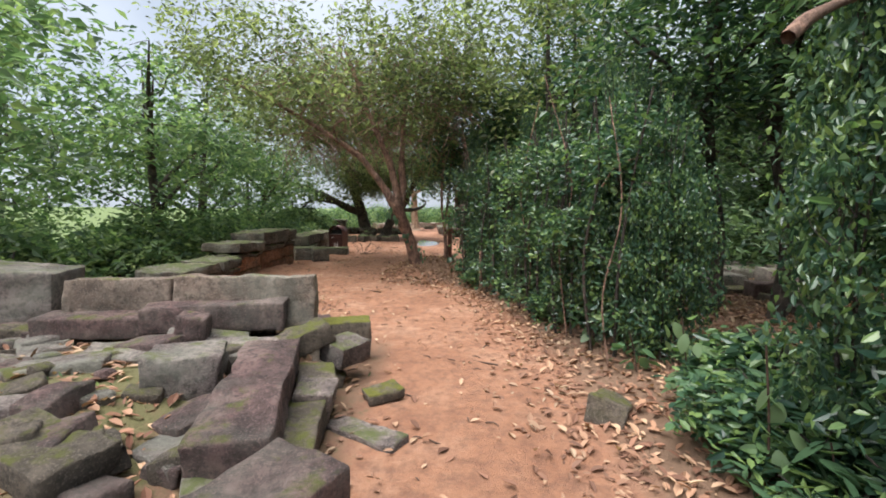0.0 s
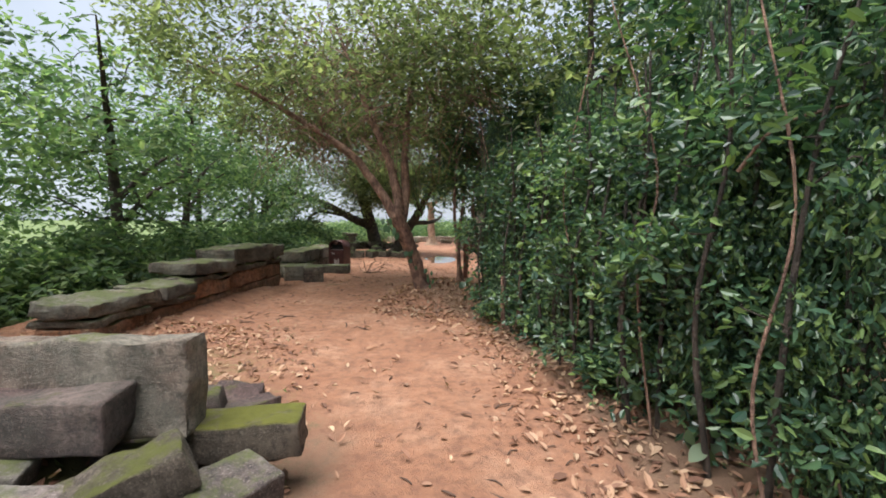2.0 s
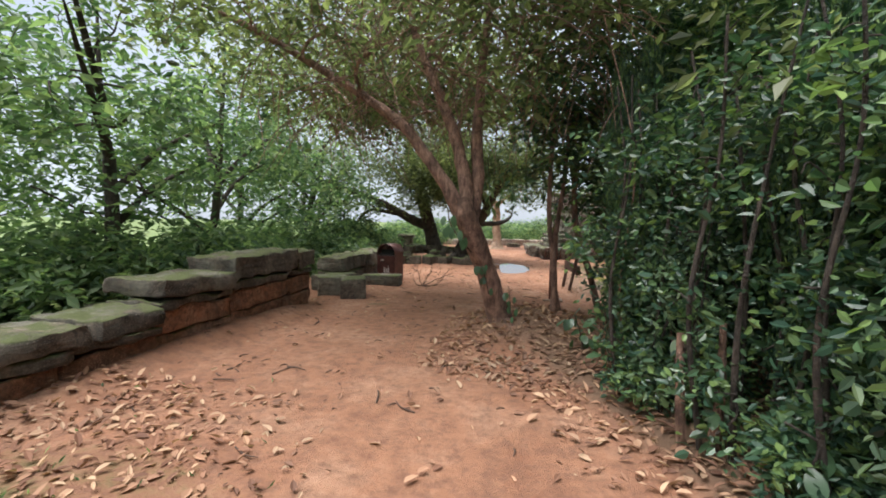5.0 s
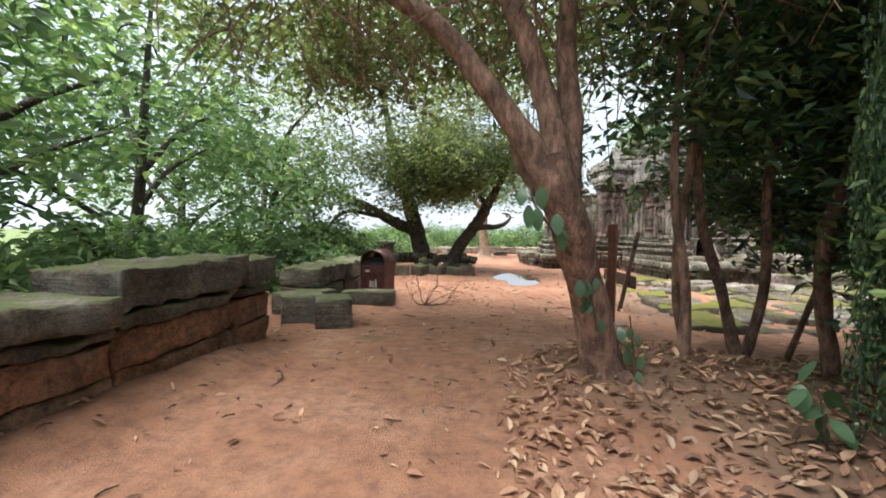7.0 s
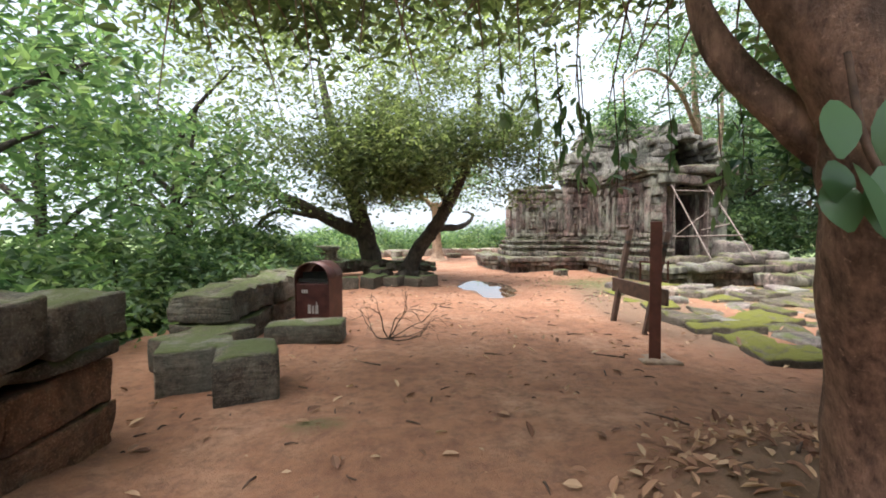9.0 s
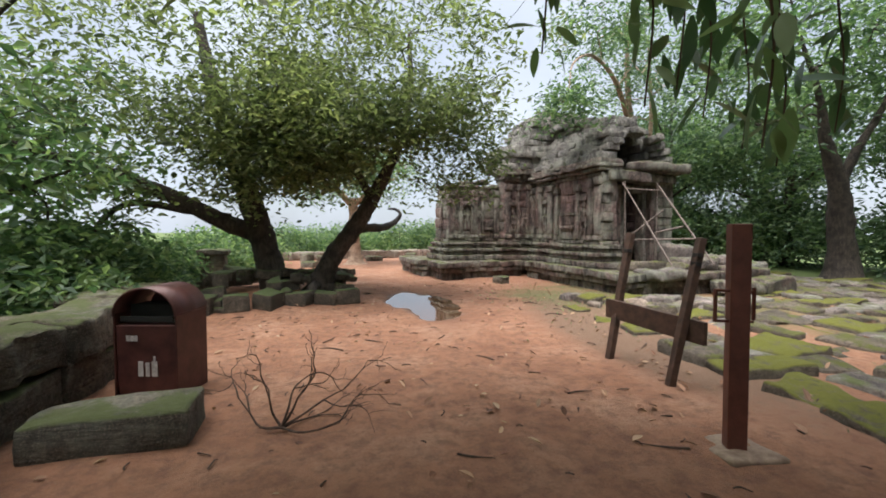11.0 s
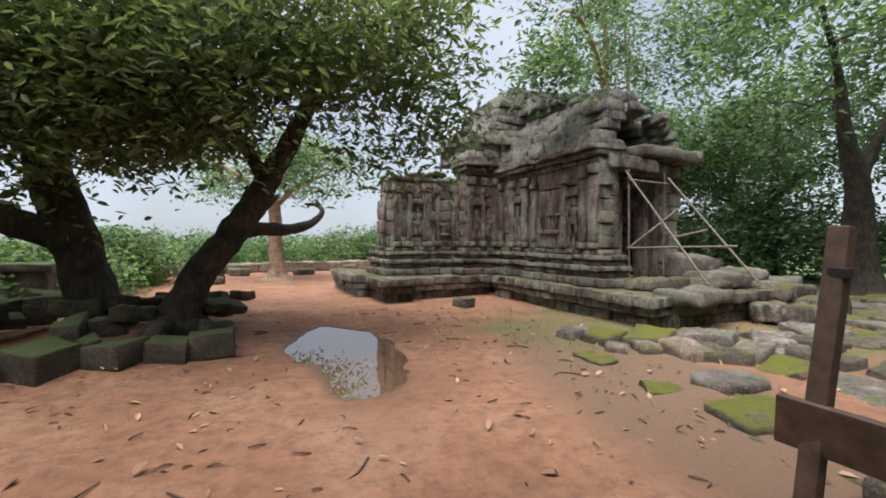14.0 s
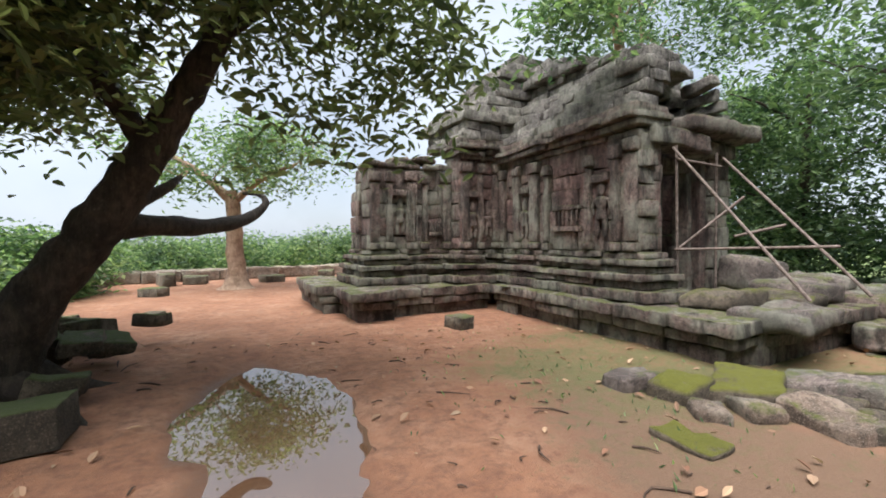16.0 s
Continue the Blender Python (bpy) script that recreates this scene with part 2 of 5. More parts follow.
def mesh_from(name, verts, faces, mat, smooth=False, loops=None):
    """A mesh from arrays: faces is an n x k array of corners."""
    verts, faces = np.asarray(verts, np.float32), np.asarray(faces, np.int32)
    me = bpy.data.meshes.new(name)
    me.vertices.add(len(verts))
    me.vertices.foreach_set("co", verts.ravel())
    k = faces.shape[1]
    me.loops.add(faces.size)
    me.loops.foreach_set("vertex_index", faces.ravel())
    me.polygons.add(len(faces))
    me.polygons.foreach_set("loop_start", np.arange(0, faces.size, k, dtype=np.int32))
    me.polygons.foreach_set("use_smooth", np.full(len(faces), smooth))
    me.update(calc_edges=True)
    me.materials.append(mat)
    return me


def part(name, me, parent=None, label="", m=None):
    ob = new(name, me)
    if parent is not None:
        ob.parent = parent
    if m is not None:
        ob.matrix_basis = m
    if label:
        ob["label"] = label
    return ob


def thing(name, label, category, m=None, group="", kind=""):
    ob = new(name)
    ob.empty_display_size = 0.2
    if m is not None:
        ob.matrix_basis = m
    return tagged(ob, label, category, group, kind)


def join(pieces):
    """Several (verts, faces) into one."""
    vs, fs, at = [], [], 0
    for v, f in pieces:
        vs.append(v)
        fs.append(np.asarray(f) + at)
        at += len(v)
    return np.concatenate(vs), np.concatenate(fs)


def moved(piece, m):
    v, f = piece
    m = np.array(m)
    return np.asarray(v) @ m[:3, :3].T + m[:3, 3], f


def vnoise(p, scale, seed):
    """Smooth noise in -1..1 for many points, from a few sines."""
    r = np.random.default_rng(seed)
    p = np.asarray(p, float) * scale
    out = np.zeros(len(p))
    for i in range(7):
        k = r.normal(0, 1, p.shape[1]) * (1 + 0.35 * i)
        out += np.sin(p @ k + r.uniform(0, 6.3)) / (1 + 0.25 * i)
    return out / 3.2


def rough_box(dx, dy, dz, seed=0, amp=0.02, soft=0.03, cell=0.12, top=6):
    """A worn block centred on its base: gridded sides, rounded edges, uneven faces."""
    dims = np.array([dx, dy, dz], float)
    soft = min(soft, dims.min() * 0.3)
    cuts, marks = [], []
    for d in dims:
        inner = int(min(top, max(1, round((d - 2 * soft) / cell))))
        mark = [-d / 2, *np.linspace(-d / 2 + soft, d / 2 - soft, inner + 1), d / 2]
        marks.append(mark)
        cuts.append(len(mark) - 1)
    index, verts, faces = {}, [], []

    def vert(key):
        if key not in index:
            index[key] = len(verts)
            verts.append([marks[i][key[i]] for i in range(3)])
        return index[key]

    for ax in range(3):
        b, c = (ax + 1) % 3, (ax + 2) % 3
        for side in (0, cuts[ax]):
            for i in range(cuts[b]):
                for j in range(cuts[c]):
                    quad = []
                    for ii, jj in ((i, j), (i + 1, j), (i + 1, j + 1), (i, j + 1)):
                        key = [0, 0, 0]
                        key[ax], key[b], key[c] = side, ii, jj
                        quad.append(vert(tuple(key)))
                    faces.append(quad if side else quad[::-1])
    v = np.array(verts)
    core = np.clip(v, -(dims / 2 - soft), dims / 2 - soft)
    off = v - core
    length = np.linalg.norm(off, axis=1, keepdims=True)
    v = core + np.where(length > 1e-9, off / np.maximum(length, 1e-9) * np.minimum(length, soft * 0.8), 0)
    shift = np.stack([vnoise(v, 3.5, seed * 3 + k) for k in range(3)], 1) * amp
    shift += np.stack([vnoise(v, 11, seed * 3 + 50 + k) for k in range(3)], 1) * amp * 0.5
    chip = np.clip(vnoise(v, 5.0, seed + 900) - 0.35, 0, 1) * (length[:, 0] > 1e-6) * min(0.05, soft * 2)
    v = v + shift - np.where(length > 1e-9, off / np.maximum(length, 1e-9), 0) * chip[:, None]
    v[:, 2] += dz / 2
    return v, np.array(faces)


def spline(points, per=5):
    """Catmull-Rom through rows of x, y, z, radius."""
    p = np.array(points, float)
    p = np.vstack([2 * p[0] - p[1], p, 2 * p[-1] - p[-2]])
    out = []
    for i in range(1, len(p) - 2):
        for t in np.linspace(0, 1, per, endpoint=False):
            a, b, c, d = p[i - 1], p[i], p[i + 1], p[i + 2]
            out.append(0.5 * (2 * b + (c - a) * t + (2 * a - 5 * b + 4 * c - d) * t * t + (3 * b - a - 3 * c + d) * t**3))
    return np.array(out + [p[-2]])


def tube(points, sides=8, per=5, seed=0, rough=0.06, flare=0.0):
    """A tapered limb through rows of x, y, z, radius."""
    c = spline(points, per)
    pos, rad = c[:, :3], np.maximum(c[:, 3], 0.002)
    tan = np.gradient(pos, axis=0)
    tan /= np.linalg.norm(tan, axis=1, keepdims=True) + 1e-9
    side = np.cross(tan, [0.31, 0.95, 0.05])
    side /= np.linalg.norm(side, axis=1, keepdims=True) + 1e-9
    other = np.cross(tan, side)
    ang = np.linspace(0, 2 * np.pi, sides, endpoint=False)
    ring = np.cos(ang)[None, :, None] * side[:, None] + np.sin(ang)[None, :, None] * other[:, None]
    r = rad[:, None] * np.ones((1, sides))
    if flare:
        r *= 1 + flare * np.exp(-np.arange(len(pos)) / 2.5)[:, None] * (1 + 0.5 * np.sin(ang * 5 + seed))[None]
    v = (pos[:, None] + ring * r[..., None]).reshape(-1, 3)
    v += (ring.reshape(-1, 3)) * (vnoise(v, 9, seed) * rough * np.repeat(rad, sides))[:, None]
    n = len(pos)
    i, j = np.meshgrid(np.arange(n - 1), np.arange(sides), indexing="ij")
    a, b = i * sides + j, i * sides + (j + 1) % sides
    f = np.stack([a, b, b + sides, a + sides], -1).reshape(-1, 4)
    v = np.vstack([v, pos[:1], pos[-1:]])
    k = np.arange(sides)
    first, last = len(v) - 2, len(v) - 1
    caps = np.vstack([np.stack([(k + 1) % sides, k, np.full(sides, first), np.full(sides, first)], 1), np.stack([(n - 1) * sides + k, (n - 1) * sides + (k + 1) % sides, np.full(sides, last), np.full(sides, last)], 1)])
    return v, np.vstack([f, caps[:0]])


def leaves(at, size, r, up=0.7, width=0.42, curl=0.25, droop=0.3, fine=False):
    """Folded pointed leaves at the given places: four corners and two faces each."""
    n = len(at)
    az = r.uniform(0, 2 * np.pi, n)
    d = np.stack([np.cos(az), np.sin(az), r.normal(-droop, 0.45, n)], 1)
    d /= np.linalg.norm(d, axis=1, keepdims=True)
    nrm = r.normal(0, 1, (n, 3)) * (1 - up) + np.array([0, 0, up])
    s = np.cross(d, nrm)
    s /= np.linalg.norm(s, axis=1, keepdims=True) + 1e-9
    nn = np.cross(s, d)
    L = (size * r.uniform(0.5, 1.4, n))[:, None]
    w = L * width * r.uniform(0.7, 1.1, n)[:, None]
    mid = at + d * L * 0.45 + nn * L * curl * 0.5
    if fine:
        lo, hi = at + d * L * 0.28 + nn * L * curl * 0.4, at + d * L * 0.64 + nn * L * curl * 0.35
        v = np.stack([at, lo + s * w * 0.44, hi + s * w * 0.42, at + d * L, hi - s * w * 0.42, lo - s * w * 0.44, at + d * L * 0.5], 1)
        b = np.arange(n) * 7
        f = np.concatenate([np.stack([b + 6, b + i, b + (i + 1) % 6], 1) for i in range(6)])
        return v.reshape(-1, 3), f
    v = np.stack([at, mid + s * w * 0.5, at + d * L, mid - s * w * 0.5], 1)
    b = np.arange(n) * 4
    f = np.concatenate([np.stack([b, b + 1, b + 2], 1), np.stack([b, b + 2, b + 3], 1)])
    return v.reshape(-1, 3), f


def clump_points(centres, per, spread, r, flat=0.58):
    """Points round clump centres, denser in the middle."""
    c = np.repeat(np.asarray(centres, float), per, axis=0)
    o = np.clip(r.normal(0, 1, c.shape), -1.8, 1.8) * spread
    o[:, 2] *= flat
    tilt = np.repeat(r.normal(0, 0.3, (len(centres), 2)), per, axis=0)
    o[:, 2] += (o[:, :2] * tilt).sum(1) - 0.3 * np.minimum((o[:, :2] ** 2).sum(1) / spread, 2 * spread)
    return c + o


# ---- ground: one sheet, from the hilltop down to the plain ----
def step01(x):
    x = np.clip(x, 0, 1)
    return x * x * (3 - 2 * x)


def bump2(x, y, cx, cy, rx, ry):
    return np.exp(-(((x - cx) / rx) ** 2 + ((y - cy) / ry) ** 2))


EDGE_Y = np.array([-3.0, 1.5, 5.5, 7.5, 9.3, 10.5, 11.3, 13.0])
EDGE_X = np.array([2.0, 1.9, 1.95, 1.7, 1.05, 0.45, 0.2, 0.3])


def puddle_depth(x, y):
    w = 0.22 * np.sin(3.1 * y + 1) + 0.16 * np.sin(5.3 * x + 2.2 * y) + 0.12 * np.sin(9.0 * y - 4 * x) + 0.1 * np.sin(14 * x + 3)
    d = ((x + 1.12 + 0.12 * (y - 21.2)) / 0.62) ** 2 + ((y - 21.2) / 1.6) ** 2 + 0.8 * w
    return step01((1.75 - d) / 1.7)


def ground_z(x, y):
    x, y = np.asarray(x, float), np.asarray(y, float)
    p = np.stack([x.ravel(), y.ravel()], 1)
    z = (0.02 * vnoise(p, 1.1, 3) + 0.012 * vnoise(p, 4.0, 4) + 0.006 * vnoise(p, 11.0, 5)).reshape(x.shape)
    z += 0.06 * bump2(x, y, -3.1, 13.3, 0.3, 0.2) + 0.05 * bump2(x, y, -3.35, 18.85, 0.25, 0.18)
    near = step01((60 - np.hypot(x, y - 18)) / 20)
    z = z * near
    z += 0.42 * step01((-0.75 - x) / 1.3) * step01((y + 1) / 3) * step01((7.2 - y) / 1.8)
    z += 0.16 * step01((-3.7 - x) / 0.7) * step01((y - 6.5) / 3) * step01((13.3 - y) / 1.3) * step01((x + 7) / 1)
    z += 0.34 * bump2(x, y, -0.45, 12.05, 0.85, 1.0)
    edge = np.interp(y, EDGE_Y, EDGE_X)
    z += 0.14 * step01((x - edge + 0.9) / 1.2) * step01((13.6 - y) / 1.5) * step01((8 - x) / 3)
    z += 0.22 * bump2(x, y, -4.2, 22.3, 1.6, 1.6)
    line = np.interp(y, [0, 4, 6, 9, 12, 15, 18, 20], [0.35, 0.3, -0.3, -1.6, -2.1, -1.6, -0.9, -0.8])
    z -= 0.014 * (np.exp(-(((x - line - 0.12) / 0.05) ** 2)) + np.exp(-(((x - line + 0.14) / 0.05) ** 2))) * step01(0.5 + vnoise(p, 0.8, 12).reshape(x.shape)) * step01((23 - y) / 2)
    z -= 0.09 * puddle_depth(x, y)
    far = np.hypot((x - 4) / 1.0, (y - 16) / 1.35)
    drop = step01((far - 17) / 130) * 27 + np.clip(far - 17, 0, 40) * 0.09
    z -= drop
    z -= 0.3 * np.clip(-6.2 - x, 0, 9) * step01((36 - y) / 4)
    return z


def axis_steps(fine0, fine1, step, lo, hi):
    mid = np.arange(fine0, fine1 + 1e-6, step)
    a, b, s = [], [], step
    v = fine1
    while v < hi:
        s *= 1.18
        v += s
        b.append(v)
    v, s = fine0, step
    while v > lo:
        s *= 1.18
        v -= s
        a.append(v)
    return np.array(a[::-1] + list(mid) + b)


gx, gy = axis_steps(-6.6, 5.2, 0.11, -4500, 4500), axis_steps(0.0, 27.5, 0.11, -4500, 4800)
GX, GY = np.meshgrid(gx, gy, indexing="xy")
GZ = ground_z(GX, GY)
nx, ny = len(gx), len(gy)
gi, gj = np.meshgrid(np.arange(ny - 1), np.arange(nx - 1), indexing="ij")
gb = gi * nx + gj
g_me = mesh_from("ground", np.stack([GX, GY, GZ], -1).reshape(-1, 3), np.stack([gb, gb + 1, gb + nx + 1, gb + nx], -1).reshape(-1, 4), M_EARTH, True)
gp = np.stack([GX.ravel(), GY.ravel()], 1)
X, Y = GX.ravel(), GY.ravel()
edge = np.interp(Y, EDGE_Y, EDGE_X)
litter = 0.75 * step01((X - edge + 1.0) / 0.9) * step01((13.4 - Y) / 1.0) + 0.5 * step01((-0.15 - X) / 0.6) * step01((7.5 - Y) / 2) * step01((Y + 1) / 2)
litter = litter + 0.7 * bump2(X, Y, 1.3, 17.4, 1.0, 2.8) + 0.5 * bump2(X, Y, 2.0, 20.0, 1.1, 2.2)
litter = np.maximum(litter, 0.75 * bump2(X, Y, -0.2, 11.9, 1.2, 1.0))
moss = 0.52 * bump2(X, Y, 1.8, 21.4, 1.6, 2.4) + 0.55 * bump2(X, Y, -2.2, 4.0, 1.6, 2.4) + 0.3 * bump2(X, Y, -2.6, 7.6, 1.3, 1.6) + 0.42 * step01((X - 2.0) / 2.5) * step01((Y - 13) / 3) * step01((27 - Y) / 3)
moss = moss + 0.5 * bump2(X, Y, -3.1, 13.3, 0.3, 0.2)
moss = np.maximum(moss, 0.45 * bump2(X, Y, -3.2, 7.2, 0.9, 1.2)) + 0.12 * vnoise(gp, 1.7, 9)
green = 1.0 * step01((-6.3 - X) / 1.5) + step01((np.hypot(X - 2, Y - 17) - 20) / 6) + step01((X - 9) / 4)
wet = 0.55 * step01(puddle_depth(X, Y) * 1.4) + 0.3 * bump2(X, Y, -1.0, 19.0, 0.9, 1.3)
for attr, val in (("litter", litter), ("moss", moss), ("green", green), ("wet", wet)):
    a = g_me.attributes.new(attr, "FLOAT", "POINT")
    a.data.foreach_set("value", np.clip(val, 0, 1).astype(np.float32))
tagged(part("ground", g_me), "bare orange earth of a trodden hilltop path", "ground", kind="structure")


def gz(x, y):
    return float(ground_z(np.array([x]), np.array([y]))[0])


pud = [(-1.12 + 1.15 * math.cos(a) * 0.95 - 0.12 * 1.9 * math.sin(a), 21.2 + 2.1 * math.sin(a), 0) for a in np.linspace(0, 2 * math.pi, 48, endpoint=False)]
pv = np.array(pud + [(-1.12, 21.2, 0)])
pv[:, 2] = -0.028
pf = np.array([[i, (i + 1) % 48, 48] for i in range(48)])
tagged(part("water", mesh_from("water", pv, pf, M_WATER, True)), "still muddy rain puddle in the earth path", "puddle", kind="structure")


def stone(name, label, category, at, dims, rz=0, rx=0, ry=0, mat=None, seed=0, amp=0.02, soft=0.03, group="", cell=0.12, sink=0.03, top=7):
    """One worn stone block as a thing, its base at the given place; z None rests it on the ground."""
    x, y, z = at
    if z is None:
        z = gz(x, y) - sink
    me = mesh_from(name, *rough_box(*dims, seed=seed, amp=amp, soft=soft, cell=cell, top=top), mat or M_WALLST, True)
    ob = part(name, me, m=pose(x, y, z, rx, ry, rz))
    return tagged(ob, label, category, group)


# ---- the laterite boundary wall beside the path ----
def block_wall(name, label, runs, mat, seed=0, low=None):
    """A wall of worn blocks: runs of (x0, y0, x1, y1, thickness, z0, heights of courses, block length)."""
    w = thing(name, label, "wall", kind="structure")
    r = random.Random(seed)
    for x0, y0, x1, y1, th, z0, courses, bl in runs:
        d = Vector((x1 - x0, y1 - y0, 0))
        total, ang = d.length, math.degrees(math.atan2(d.y, d.x))
        d.normalize()
        z = z0
        for k, h in enumerate(courses):
            s = 0.0
            while s < total - 0.05:
                ln = min(bl * r.uniform(0.8, 1.25), total - s)
                if total - s - ln < 0.3:
                    ln = total - s
                c = Vector((x0, y0, z)) + d * (s + ln / 2)
                over = (0.16 if low else 0.06) if k == len(courses) - 1 else 0.1 if low and h < 0.15 else 0
                me = mesh_from("block", *rough_box(ln - 0.012, th + over + r.uniform(-0.03, 0.03), h - 0.008, seed=r.randrange(999), amp=0.042, soft=0.028, cell=0.08, top=16), mat if over or not low else low, True)
                part("block", me, w, m=pose(c.x, c.y, c.z, r.uniform(-1, 1), r.uniform(-1, 1), ang + r.uniform(-1.5, 1.5)))
                s += ln
            z += h
    return w


block_wall("wall_west", "low stepped wall of mossy weathered laterite blocks", [
    (-4.62, 7.8, -4.65, 9.8, 0.66, -0.05, (0.34, 0.12, 0.2), 1.1),
    (-4.66, 9.8, -4.68, 11.0, 0.68, -0.05, (0.3, 0.28, 0.12, 0.22), 1.2),
    (-4.68, 11.0, -4.7, 13.15, 0.7, -0.05, (0.34, 0.3, 0.13, 0.33), 1.3),
], M_WALLST, 3, M_STAIN)
block_wall("wall_west_far", "low sloping laterite wall with a mossy top", [
    (-5.0, 15.2, -5.0, 18.6, 0.7, -0.05, (0.4, 0.35), 1.2),
    (-5.6, 18.6, -5.9, 20.6, 0.7, -0.05, (0.35, 0.3), 0.9),
], M_WALLST, 5)
block_wall("wall_terrace", "low pale laterite terrace wall round the hilltop", [
    (-7.0, 25.5, -6.6, 33.5, 0.6, -0.3, (0.4, 0.4), 1.0),
    (-6.6, 33.9, 2.6, 36.4, 0.7, -0.4, (0.4, 0.4), 1.1),
    (2.6, 36.4, 10.0, 37.0, 0.7, -0.4, (0.4, 0.4), 1.1),
], M_PALE, 8)

# blocks beside the path
for args in (
    ((-4.45, 14.25, None), (0.62, 0.6, 0.42), 28, M_WALLST),
    ((-3.9, 14.05, None), (0.5, 0.62, 0.42), 24, M_WALLST),
    ((-3.95, 15.85, None), (0.95, 0.5, 0.26), 6, M_WALLST),
    ((-4.75, 14.95, None), (0.9, 0.6, 0.36), 70, M_WALLST),
    ((-6.1, 24.9, None), (0.62, 0.55, 0.85), 10, M_WALLST),
    ((-6.1, 24.9, 0.78), (0.75, 0.65, 0.16), 10, M_WALLST),
):
    stone("stone_block", "squared laterite block with a mossy flat top", "stone block", args[0], args[1], args[2], mat=args[3], seed=int(args[0][1] * 10), amp=0.018, group="blocks by the path", cell=0.09)

# rubble at the foot of the two trees
rr = random.Random(11)
front = [(-4.95, 20.35), (-4.4, 20.5), (-3.9, 20.65), (-3.4, 20.85), (-2.95, 20.95), (-2.55, 21.1)]
for k, (x, y) in enumerate(front):
    stone("rubble_stone", "mossy squared stone on the tree mound", "stone", (x, y, None), (rr.uniform(0.38, 0.55), rr.uniform(0.35, 0.5), rr.uniform(0.24, 0.34)), rr.uniform(-25, 25), rr.uniform(-6, 6), rr.uniform(-6, 6), M_RUBBLE, 100 + k, 0.018, 0.02, "stones round the trees", 0.08)
for k in range(64):
    x, y = rr.uniform(-6.0, -2.6), rr.uniform(20.2, 24.0)
    if math.hypot(x + 3.1, y - 22) < 0.35 or math.hypot(x + 4.3, y - 22.3) < 0.4 or y < 21.15 + 0.5 * (x + 2.95):
        continue
    stone("rubble_stone", "mossy broken stone piled round a tree foot", "stone", (x, y, gz(x, y) + rr.uniform(-0.08, 0.12) + 0.14 * min(1, (y - 20.6))), (rr.uniform(0.22, 0.5), rr.uniform(0.2, 0.36), rr.uniform(0.14, 0.26)), rr.uniform(0, 180), rr.uniform(-12, 12), rr.uniform(-12, 12), M_RUBBLE, 200 + k, 0.035, 0.03, "stones round the trees", 0.1)

# fallen carved stones at the start of the path
FALLEN = [
    ("fallen slab of purplish sandstone lying on rubble", (-0.86, 2.45, 0.16), (1.45, 0.5, 0.28), 62, 0, 0, M_RED),
    ("long fallen sandstone slab propped on other stones", (-1.17, 3.85, 0.27), (1.5, 0.46, 0.24), 104, 0, -3, M_RED),
    ("squared reddish sandstone beam on the rubble", (-2.05, 4.95, 0.5), (1.25, 0.3, 0.27), 12, 0, 0, M_RED),
    ("reddish sandstone beam half buried in rubble", (-3.1, 4.8, 0.48), (0.95, 0.32, 0.2), 6, 0, 0, M_RED),
    ("upright carved lintel with pale lichen", (-3.0, 5.03, 0.42), (0.96, 0.28, 0.56), 9, -4, 0, M_PALE),
    ("upright carved lintel broken at one end", (-1.86, 5.22, 0.45), (1.3, 0.27, 0.53), 10.5, -4, 0, M_PALE),
    ("moss-topped squared stone at the rubble's edge", (-1.0, 5.5, 0.25), (0.62, 0.3, 0.22), 14, 0, 0, M_MOSSB),
    ("squared block of dark sandstone", (-1.78, 4.0, 0.3), (0.5, 0.42, 0.34), 22, 0, 6, M_SAND),
    ("flat fallen slab sunk in moss", (-2.3, 3.25, 0.26), (0.75, 0.38, 0.16), 30, 3, 3, M_SAND),
    ("flat fallen slab among rubble", (-2.85, 4.1, 0.33), (0.8, 0.3, 0.16), 18, 0, -4, M_SAND),
    ("reddish fallen stone among the rubble", (-3.65, 3.85, 0.36), (0.8, 0.4, 0.2), 35, 0, 5, M_RED),
    ("rounded dark boulder-like block", (-4.35, 5.2, 0.3), (1.0, 0.7, 0.75), 20, 0, 5, M_SAND),
    ("short tilted sandstone slab", (-1.25, 4.75, 0.34), (0.75, 0.3, 0.2), 40, 0, -16, M_MOSS),
    ("small fallen stone among the rubble", (-0.85, 5.0, 0.2), (0.42, 0.3, 0.22), 60, 8, 0, M_SAND),
    ("mossy stone half sunk beside the path", (-0.42, 4.65, 0.0), (0.36, 0.26, 0.1), 30, 0, 0, M_MOSSB),
    ("long thin sandstone slab under the beam", (-2.0, 4.45, 0.36), (1.7, 0.42, 0.15), 10, 4, 0, M_SAND),
    ("short upright stone stub", (-2.08, 4.62, 0.5), (0.25, 0.22, 0.24), 20, 0, 8, M_RED),
    ("small mossy block among the rubble", (-0.95, 4.45, 0.12), (0.45, 0.3, 0.2), 110, 5, 0, M_MOSS),
    ("lichened stone lump among the rubble", (-0.9, 4.2, 0.1), (0.3, 0.28, 0.22), 10, 5, 9, M_SAND),
    ("mossy slab under the long slab", (-0.82, 3.6, 0.05), (1.0, 0.32, 0.22), 100, 0, 4, M_MOSS),
    ("small block under a slab", (-1.05, 3.15, 0.1), (0.35, 0.3, 0.17), 30, 0, 0, M_SAND),
    ("flat stone sunk in litter", (-1.6, 2.6, 0.2), (0.6, 0.4, 0.14), 10, 0, 0, M_MOSS),
    ("flat stone sunk in dead leaves", (1.42, 4.35, -0.07), (0.44, 0.3, 0.24), 60, 12, 14, M_MOSS),
    ("flat stone sunk in the earth of the path edge", (-0.45, 4.05, -0.06), (0.7, 0.22, 0.1), 150, 0, 0, M_SAND),
]
